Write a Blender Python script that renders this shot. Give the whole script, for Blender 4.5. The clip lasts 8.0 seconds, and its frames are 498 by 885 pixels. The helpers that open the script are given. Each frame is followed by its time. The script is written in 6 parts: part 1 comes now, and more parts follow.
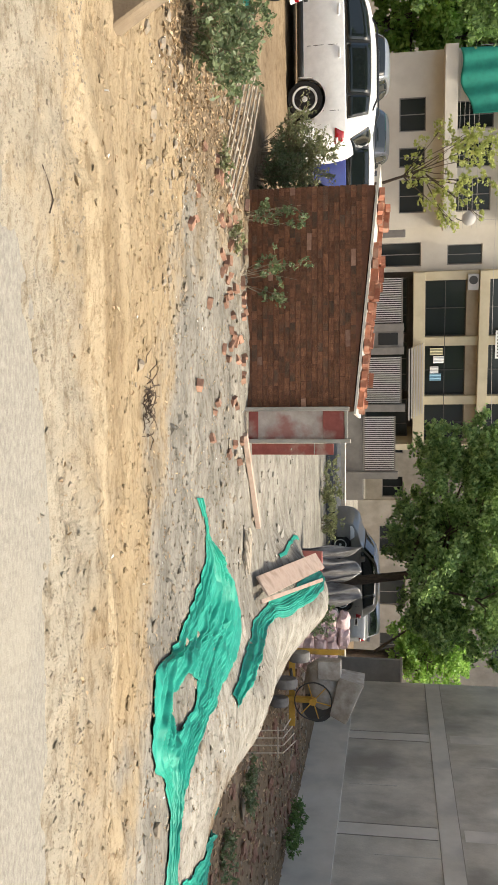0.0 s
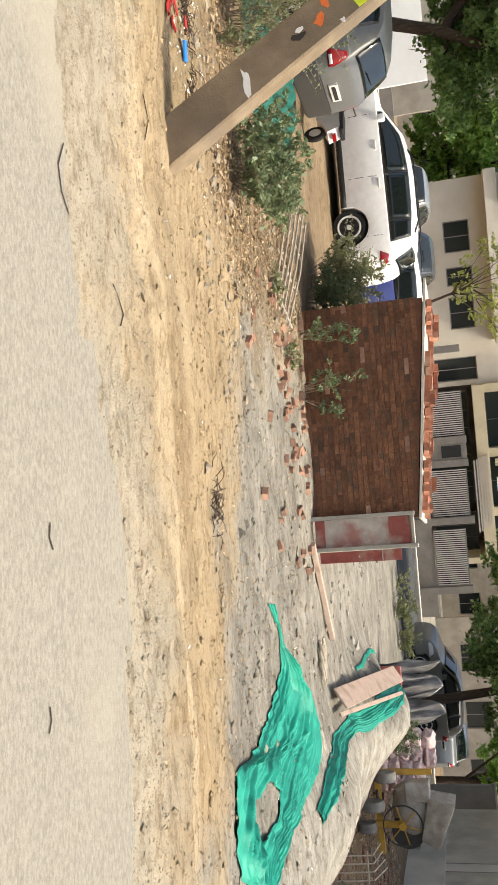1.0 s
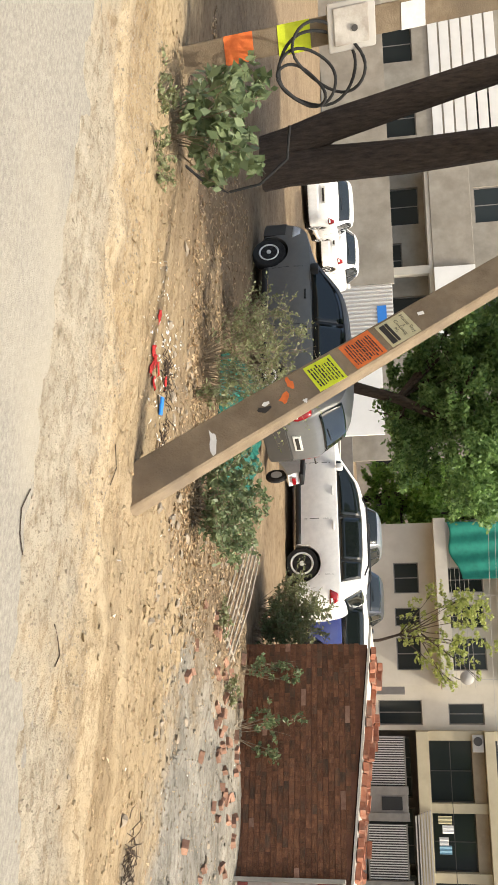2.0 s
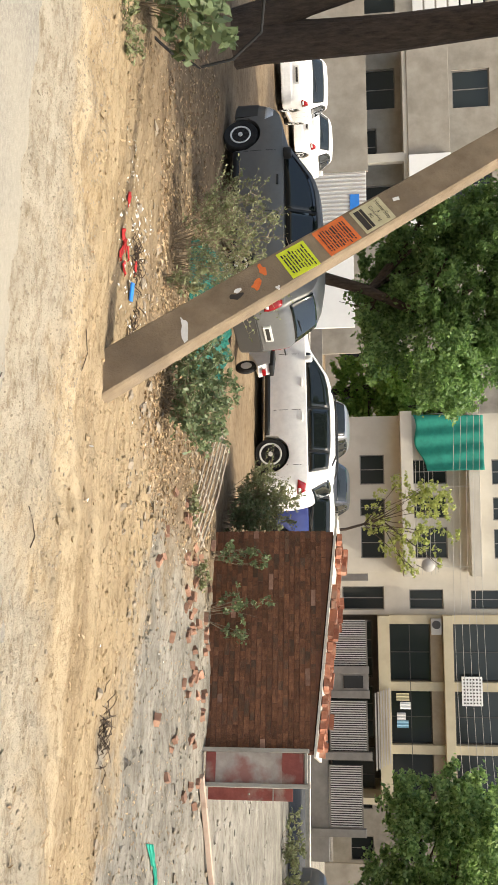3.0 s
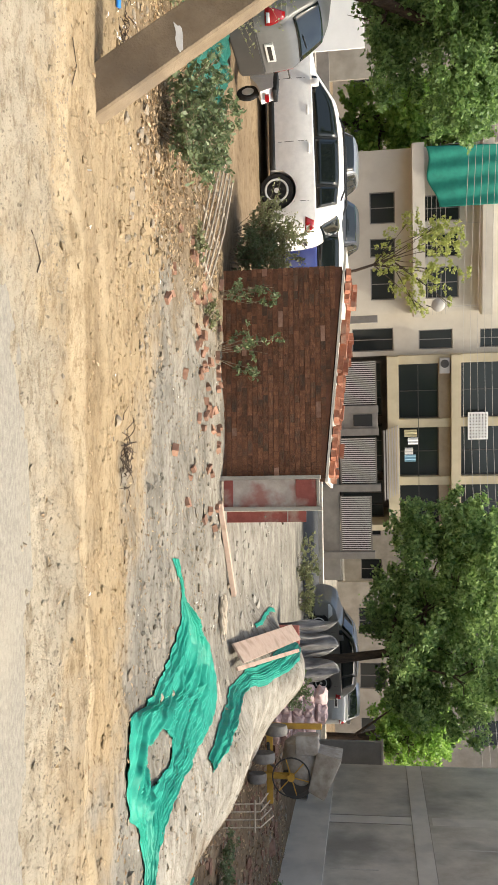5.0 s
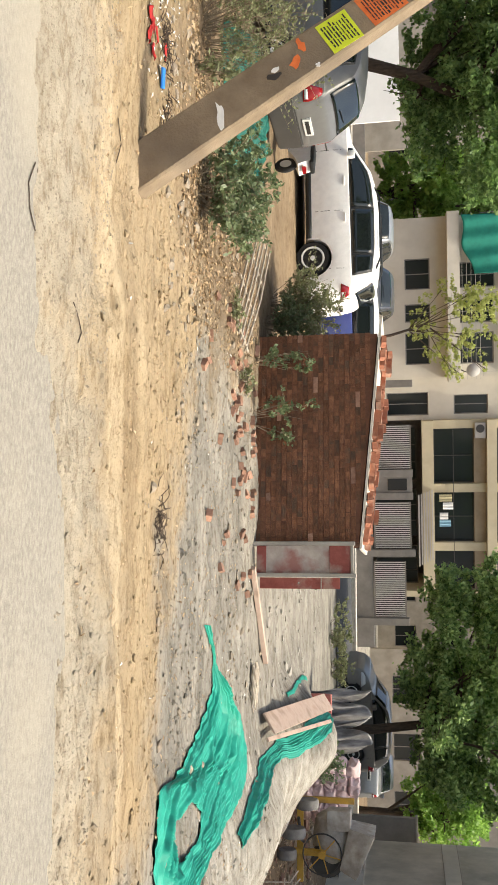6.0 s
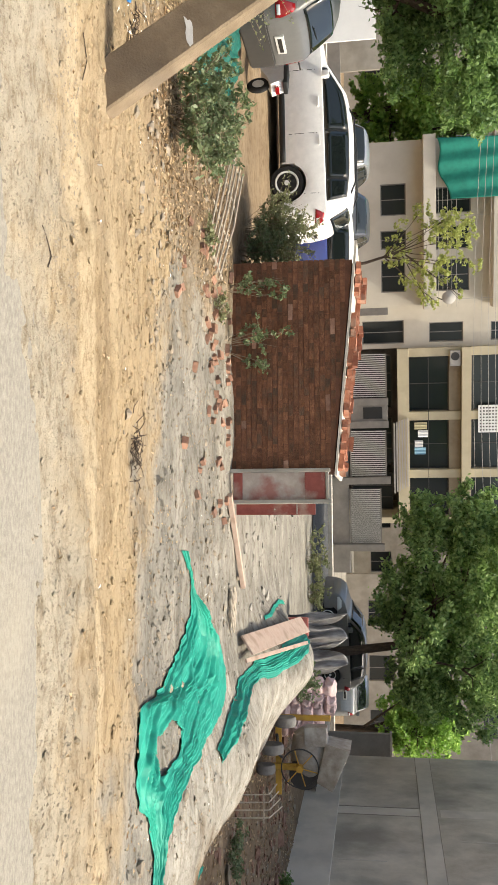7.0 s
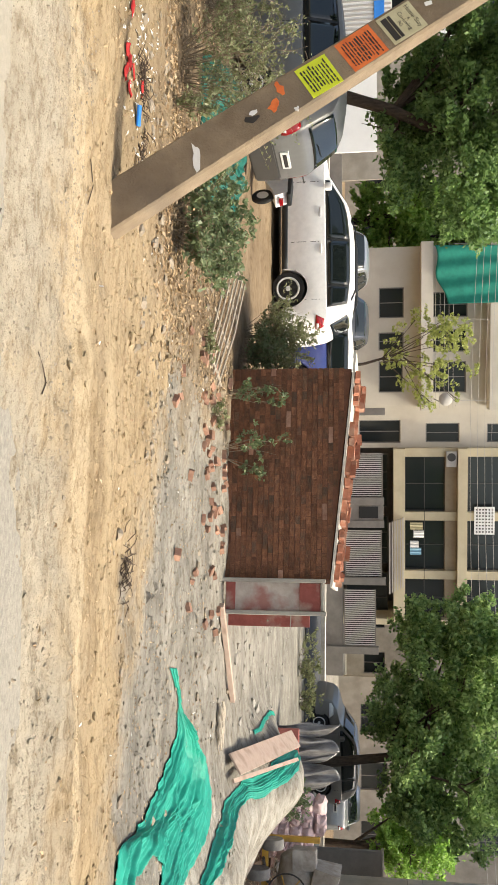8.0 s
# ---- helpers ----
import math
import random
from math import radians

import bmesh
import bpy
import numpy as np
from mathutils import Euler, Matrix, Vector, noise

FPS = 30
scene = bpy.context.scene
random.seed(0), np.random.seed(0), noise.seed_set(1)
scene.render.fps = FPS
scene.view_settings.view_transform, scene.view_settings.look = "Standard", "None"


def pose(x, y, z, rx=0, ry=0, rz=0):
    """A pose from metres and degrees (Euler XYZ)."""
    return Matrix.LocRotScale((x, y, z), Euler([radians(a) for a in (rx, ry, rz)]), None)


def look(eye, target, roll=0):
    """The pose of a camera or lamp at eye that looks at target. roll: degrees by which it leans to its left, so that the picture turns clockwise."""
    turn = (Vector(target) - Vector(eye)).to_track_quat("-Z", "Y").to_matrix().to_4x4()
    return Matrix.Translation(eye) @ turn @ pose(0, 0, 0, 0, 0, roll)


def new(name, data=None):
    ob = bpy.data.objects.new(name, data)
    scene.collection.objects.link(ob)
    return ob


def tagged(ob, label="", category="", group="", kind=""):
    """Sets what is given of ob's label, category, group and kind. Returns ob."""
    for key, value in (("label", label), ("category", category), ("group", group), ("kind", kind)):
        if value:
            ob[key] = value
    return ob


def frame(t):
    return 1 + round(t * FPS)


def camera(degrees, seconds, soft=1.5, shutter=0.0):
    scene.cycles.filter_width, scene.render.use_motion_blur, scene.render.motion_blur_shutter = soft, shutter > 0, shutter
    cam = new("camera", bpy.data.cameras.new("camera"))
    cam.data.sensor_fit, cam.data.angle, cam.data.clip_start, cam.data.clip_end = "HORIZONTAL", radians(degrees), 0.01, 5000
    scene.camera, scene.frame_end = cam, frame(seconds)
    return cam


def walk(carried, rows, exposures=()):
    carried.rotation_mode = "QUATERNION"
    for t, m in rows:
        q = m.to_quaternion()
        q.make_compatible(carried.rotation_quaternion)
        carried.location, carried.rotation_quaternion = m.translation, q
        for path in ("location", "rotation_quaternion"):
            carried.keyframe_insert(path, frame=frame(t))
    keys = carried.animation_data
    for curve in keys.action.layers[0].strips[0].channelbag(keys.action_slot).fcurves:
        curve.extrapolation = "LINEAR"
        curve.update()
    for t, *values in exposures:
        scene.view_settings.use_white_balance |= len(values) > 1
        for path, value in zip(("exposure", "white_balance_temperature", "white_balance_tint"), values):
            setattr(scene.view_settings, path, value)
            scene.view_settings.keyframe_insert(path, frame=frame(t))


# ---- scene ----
# ---- camera ----
cam = camera(32.0, 8.0)
PATH = [
    (0, (0.046, -0.029, 2.014), (0.036, 1.944, 1.686), 90.0),
    (0.5, (0.2, -0.102, 2.02), (0.286, 1.863, 1.656), 88.2),
    (1, (0.287, -0.296, 2.081), (-0.02, 1.625, 1.616), 84.8),
    (1.5, (0.133, -0.415, 2.157), (-0.708, 1.358, 1.773), 86.6),
    (1.7, (0.092, -0.409, 2.159), (-0.874, 1.312, 1.832), 87.2),
    (2.8, (0.156, -0.498, 2.153), (-0.774, 1.257, 1.914), 88.5),
    (3, (0.148, -0.426, 2.138), (-0.613, 1.407, 1.893), 88.7),
    (3.5, (0.251, -0.418, 2.142), (-0.128, 1.528, 1.882), 88.5),
    (4, (0.305, -0.416, 2.136), (0.158, 1.555, 1.828), 88.6),
    (4.2, (0.328, -0.407, 2.129), (0.227, 1.564, 1.804), 88.7),
    (5.3, (0.294, -0.398, 2.148), (-0.008, 1.559, 1.868), 89.0),
    (5.5, (0.274, -0.416, 2.153), (-0.087, 1.528, 1.853), 89.0),
    (6, (0.264, -0.401, 2.127), (-0.084, 1.536, 1.775), 88.9),
    (6.5, (0.304, -0.405, 2.133), (0.116, 1.555, 1.781), 89.1),
    (7, (0.309, -0.43, 2.149), (0.118, 1.538, 1.847), 89.0),
    (7.5, (0.247, -0.399, 2.139), (-0.008, 1.565, 1.86), 89.0),
    (8, (0.047, -0.278, 2.114), (-0.349, 1.661, 1.825), 89.8),
]
walk(cam, [(t, look(eye, target, roll)) for t, eye, target, roll in PATH], exposures=[(0.0, 1.0, 6700, 5), (8.0, 1.0, 6700, 5)])

# ---- world, sun ----
SUN_EL, SUN_AZ = radians(60), radians(91)   # azimuth from +y towards +x
world = bpy.data.worlds.new("sky")
scene.world = world
world.use_nodes = True
wn = world.node_tree.nodes
sky = wn.new("ShaderNodeTexSky")
sky.sky_type, sky.sun_disc = "NISHITA", False
sky.sun_elevation, sky.sun_rotation = SUN_EL, SUN_AZ
sky.air_density, sky.dust_density = 1.0, 6.0
world.node_tree.links.new(sky.outputs[0], wn["Background"].inputs[0])
wn["Background"].inputs[1].default_value = 0.15
sun_data = bpy.data.lights.new("sun", "SUN")
sun_data.energy, sun_data.angle, sun_data.color = 2.15, radians(0.6), (1.0, 0.94, 0.84)
sun = new("sun", sun_data)
sun.matrix_world = look((math.sin(SUN_AZ) * math.cos(SUN_EL) * 60, math.cos(SUN_AZ) * math.cos(SUN_EL) * 60, math.sin(SUN_EL) * 60), (0, 0, 0))

# ---- materials ----


def mat(name, c1, c2, scale=4.0, rough=0.85, bump=0.3, metal=0.0, c3=None, scale3=0.6, amount3=0.5, detail=6.0,
        stretch=(1, 1, 1), fine=0.0, vary=0.0, spec=0.4, depth=0.02):
    """Two-scale noise colour with a fine relief. vary: brightness spread from piece to piece."""
    m = bpy.data.materials.new(name)
    m.use_nodes = True
    nt = m.node_tree
    n, l = nt.nodes, nt.links
    b = n["Principled BSDF"]
    tc = n.new("ShaderNodeTexCoord")
    mp = n.new("ShaderNodeMapping")
    mp.inputs["Scale"].default_value = stretch
    l.new(tc.outputs["Object"], mp.inputs[0])
    if vary:
        ri = n.new("ShaderNodeObjectInfo")
        vm = n.new("ShaderNodeVectorMath")
        vm.operation = "SCALE"
        vm.inputs[0].default_value = (37.0, 19.0, 53.0)
        l.new(ri.outputs["Random"], vm.inputs["Scale"])
        l.new(vm.outputs[0], mp.inputs["Location"])
    n1 = n.new("ShaderNodeTexNoise")
    n1.inputs["Scale"].default_value, n1.inputs["Detail"].default_value, n1.inputs["Roughness"].default_value = scale, detail, 0.65
    l.new(mp.outputs[0], n1.inputs[0])
    r1 = n.new("ShaderNodeValToRGB")
    r1.color_ramp.elements[0].position, r1.color_ramp.elements[1].position = 0.32, 0.68
    r1.color_ramp.elements[0].color, r1.color_ramp.elements[1].color = (*c1, 1), (*c2, 1)
    l.new(n1.outputs["Fac"], r1.inputs[0])
    col = r1.outputs[0]
    if c3:
        n3 = n.new("ShaderNodeTexNoise")
        n3.inputs["Scale"].default_value, n3.inputs["Detail"].default_value = scale3, 5.0
        l.new(mp.outputs[0], n3.inputs[0])
        r3 = n.new("ShaderNodeValToRGB")
        r3.color_ramp.elements[0].position, r3.color_ramp.elements[1].position = 0.5, 0.66
        r3.color_ramp.elements[1].color = (amount3, amount3, amount3, 1)
        l.new(n3.outputs["Fac"], r3.inputs[0])
        mx = n.new("ShaderNodeMixRGB")
        l.new(r3.outputs[0], mx.inputs[0])
        l.new(col, mx.inputs[1])
        mx.inputs[2].default_value = (*c3, 1)
        col = mx.outputs[0]
    if vary:
        oi = n.new("ShaderNodeObjectInfo")
        mr = n.new("ShaderNodeMapRange")
        mr.inputs[3].default_value, mr.inputs[4].default_value = 1 - vary, 1 + vary
        l.new(oi.outputs["Random"], mr.inputs[0])
        mu = n.new("ShaderNodeMixRGB")
        mu.blend_type, mu.inputs[0].default_value = "MULTIPLY", 1.0
        l.new(col, mu.inputs[1])
        l.new(mr.outputs[0], mu.inputs[2])
        col = mu.outputs[0]
    l.new(col, b.inputs["Base Color"])
    b.inputs["Roughness"].default_value, b.inputs["Metallic"].default_value = rough, metal
    b.inputs["Specular IOR Level"].default_value = spec
    if bump:
        nb = n.new("ShaderNodeTexNoise")
        nb.inputs["Scale"].default_value, nb.inputs["Detail"].default_value = (fine or scale * 6), 4.0
        l.new(mp.outputs[0], nb.inputs[0])
        bp = n.new("ShaderNodeBump")
        bp.inputs["Strength"].default_value, bp.inputs["Distance"].default_value = bump, depth
        l.new(nb.outputs["Fac"], bp.inputs["Height"])
        l.new(bp.outputs[0], b.inputs["Normal"])
    return m


def leafmat(name, c1, c2, through_amount=0.35):
    """Leaves: colour from leaf to leaf, some light through them."""
    m = bpy.data.materials.new(name)
    m.use_nodes = True
    n, l = m.node_tree.nodes, m.node_tree.links
    b = n["Principled BSDF"]
    g = n.new("ShaderNodeNewGeometry")
    r = n.new("ShaderNodeValToRGB")
    r.color_ramp.elements[0].color, r.color_ramp.elements[1].color = (*c1, 1), (*c2, 1)
    l.new(g.outputs["Random Per Island"], r.inputs[0])
    l.new(r.outputs[0], b.inputs["Base Color"])
    b.inputs["Roughness"].default_value = 0.5
    t = n.new("ShaderNodeBsdfTranslucent")
    l.new(r.outputs[0], t.inputs[0])
    mx = n.new("ShaderNodeMixShader")
    mx.inputs[0].default_value = through_amount
    l.new(b.outputs[0], mx.inputs[1])
    l.new(t.outputs[0], mx.inputs[2])
    l.new(mx.outputs[0], n["Material Output"].inputs[0])
    return m


def plain(name, c, rough=0.4, metal=0.0, coat=0.0, bump=0.0):
    m = mat(name, tuple(v * 0.93 for v in c), tuple(min(1, v * 1.05) for v in c), scale=9, rough=rough, metal=metal, bump=bump)
    m.node_tree.nodes["Principled BSDF"].inputs["Coat Weight"].default_value = coat
    return m


def glassmat(name, tint, rough=0.05):
    m = bpy.data.materials.new(name)
    m.use_nodes = True
    b = m.node_tree.nodes["Principled BSDF"]
    b.inputs["Base Color"].default_value = (*tint, 1)
    b.inputs["Roughness"].default_value = rough
    b.inputs["Specular IOR Level"].default_value = 0.45
    b.inputs["Coat Weight"].default_value = 0.15
    return m


def groundmat():
    """Sandy earth that turns to grey cement dust over the slab and to dull litter-strewn soil in the lot, with tree
    shade put into its colour on the left.
    """
    m = bpy.data.materials.new("earth")
    m.use_nodes = True
    n, l = m.node_tree.nodes, m.node_tree.links
    b = n["Principled BSDF"]
    b.inputs["Roughness"].default_value = 0.95
    b.inputs["Specular IOR Level"].default_value = 0.15
    tc = n.new("ShaderNodeTexCoord")

    def noise_of(scale, detail=6.0, rough=0.65, stretch=None):
        t = n.new("ShaderNodeTexNoise")
        t.inputs["Scale"].default_value, t.inputs["Detail"].default_value, t.inputs["Roughness"].default_value = scale, detail, rough
        if stretch:
            mp = n.new("ShaderNodeMapping")
            mp.inputs["Scale"].default_value = stretch
            l.new(tc.outputs["Object"], mp.inputs[0])
            l.new(mp.outputs[0], t.inputs[0])
        else:
            l.new(tc.outputs["Object"], t.inputs[0])
        return t.outputs["Fac"]

    def ramp(fac, lo, hi, c1, c2):
        r = n.new("ShaderNodeValToRGB")
        r.color_ramp.elements[0].position, r.color_ramp.elements[1].position = lo, hi
        r.color_ramp.elements[0].color, r.color_ramp.elements[1].color = (*c1, 1), (*c2, 1)
        l.new(fac, r.inputs[0])
        return r.outputs[0]

    def mix(fac, c1, c2):
        x = n.new("ShaderNodeMixRGB")
        l.new(fac, x.inputs[0])
        l.new(c1, x.inputs[1])
        l.new(c2, x.inputs[2])
        return x.outputs[0]

    def math_(op, a, c):
        x = n.new("ShaderNodeMath")
        x.operation = op
        for i, v in enumerate((a, c)):
            if isinstance(v, (int, float)):
                x.inputs[i].default_value = v
            else:
                l.new(v, x.inputs[i])
        return x.outputs[0]

    big, mid, grit = noise_of(0.55), noise_of(3.2, 8.0), noise_of(38.0, 4.0)
    streak = noise_of(1.5, 7.0, 0.62, (0.16, 2.0, 1))
    patch = noise_of(2.4, 8.0, 0.7, (0.45, 1.2, 1))
    sand = mix(patch, ramp(streak, 0.32, 0.66, (0.175, 0.125, 0.075), (0.40, 0.305, 0.185)), ramp(big, 0.35, 0.68, (0.29, 0.215, 0.125), (0.41, 0.325, 0.215)))
    cement = mix(mid, ramp(big, 0.38, 0.62, (0.12, 0.109, 0.093), (0.27, 0.25, 0.215)), ramp(patch, 0.36, 0.64, (0.14, 0.128, 0.108), (0.40, 0.372, 0.32)))
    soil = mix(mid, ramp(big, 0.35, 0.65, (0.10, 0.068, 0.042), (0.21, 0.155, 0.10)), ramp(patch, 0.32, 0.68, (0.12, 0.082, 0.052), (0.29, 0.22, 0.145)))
    sep = n.new("ShaderNodeSeparateXYZ")
    l.new(tc.outputs["Object"], sep.inputs[0])
    wob = math_("MULTIPLY", math_("SUBTRACT", noise_of(0.8, 5.0), 0.5), 3.4)
    X = math_("ADD", sep.outputs[0], wob)
    Y = math_("ADD", sep.outputs[1], wob)

    def step(v, lo, hi):
        r = n.new("ShaderNodeMapRange")
        r.interpolation_type = "SMOOTHSTEP"
        r.inputs[1].default_value, r.inputs[2].default_value = lo, hi
        l.new(v, r.inputs[0])
        return r.outputs[0]

    # cement dust over the slab side, beyond a slanting edge
    slant = math_("ADD", Y, math_("MULTIPLY", X, 0.55))
    cem = math_("MULTIPLY", step(slant, 6.0, 7.4), step(X, -4.0, -1.6))
    # left lot: dull soil, its dark tone also stands in for tree shade
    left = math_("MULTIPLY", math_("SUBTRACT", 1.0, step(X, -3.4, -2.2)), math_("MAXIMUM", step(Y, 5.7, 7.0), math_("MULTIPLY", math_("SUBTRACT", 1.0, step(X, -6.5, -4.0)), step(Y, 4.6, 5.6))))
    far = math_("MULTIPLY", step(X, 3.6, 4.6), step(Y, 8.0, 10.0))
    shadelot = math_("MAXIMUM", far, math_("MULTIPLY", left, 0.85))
    slope_y = math_("SUBTRACT", Y, math_("MULTIPLY", X, 0.15))
    shoulder = math_("MULTIPLY", math_("SUBTRACT", 1.0, step(slope_y, 3.9, 4.7)), 0.75)
    wob2 = math_("MULTIPLY", math_("SUBTRACT", noise_of(0.8, 6.0), 0.5), 0.22)
    Y2 = math_("ADD", math_("SUBTRACT", sep.outputs[1], math_("MULTIPLY", sep.outputs[0], 0.2)), wob2)

    def track(lo, hi):
        return math_("MULTIPLY", step(Y2, lo - 0.07, lo), math_("SUBTRACT", 1.0, step(Y2, hi, hi + 0.07)))
    worn = math_("MULTIPLY", math_("MAXIMUM", track(4.45, 4.60), math_("MULTIPLY", track(5.25, 5.36), 0.35)), 0.6)
    dust = ramp(mid, 0.3, 0.7, (0.40, 0.315, 0.20), (0.50, 0.41, 0.285))
    col = mix(shoulder, sand, ramp(mid, 0.3, 0.7, (0.27, 0.243, 0.195), (0.38, 0.347, 0.285)))
    col = mix(worn, col, dust)
    col = mix(cem, col, cement)
    mound = math_("MULTIPLY", math_("MULTIPLY", step(X, 2.1, 2.9), step(Y, 6.6, 8.2)), math_("SUBTRACT", 1.0, step(Y, 14.5, 17.0)))
    col = mix(math_("MULTIPLY", mound, 0.5), col, ramp(patch, 0.34, 0.66, (0.25, 0.222, 0.182), (0.56, 0.525, 0.46)))
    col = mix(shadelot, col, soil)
    clod = ramp(noise_of(9.0, 8.0, 0.75, (0.6, 1.3, 1)), 0.36, 0.52, (0.58, 0.52, 0.44), (1.08, 1.07, 1.05))
    sm = n.new("ShaderNodeMixRGB")
    sm.blend_type, sm.inputs[0].default_value = "MULTIPLY", 1.0
    l.new(ramp(grit, 0.32, 0.44, (0.66, 0.62, 0.56), (1, 1, 1)), sm.inputs[1])
    l.new(clod, sm.inputs[2])
    speck = sm.outputs[0]
    mu = n.new("ShaderNodeMixRGB")
    mu.blend_type, mu.inputs[0].default_value = "MULTIPLY", 0.85
    l.new(col, mu.inputs[1])
    l.new(speck, mu.inputs[2])
    l.new(mu.outputs[0], b.inputs["Base Color"])
    bp = n.new("ShaderNodeBump")
    bp.inputs["Strength"].default_value, bp.inputs["Distance"].default_value = 0.85, 0.035
    relief = math_("ADD", math_("ADD", math_("MULTIPLY", noise_of(26.0, 6.0, 0.75), 0.7), math_("MULTIPLY", noise_of(8.0, 6.0, 0.7, (0.7, 1.2, 1)), 0.6)), mid)
    trowelled = math_("SUBTRACT", 1.0, math_("MULTIPLY", step(sep.outputs[1], 9.5, 13.0), 0.88))
    l.new(math_("MULTIPLY", relief, trowelled), bp.inputs["Height"])
    l.new(bp.outputs[0], b.inputs["Normal"])
    return m


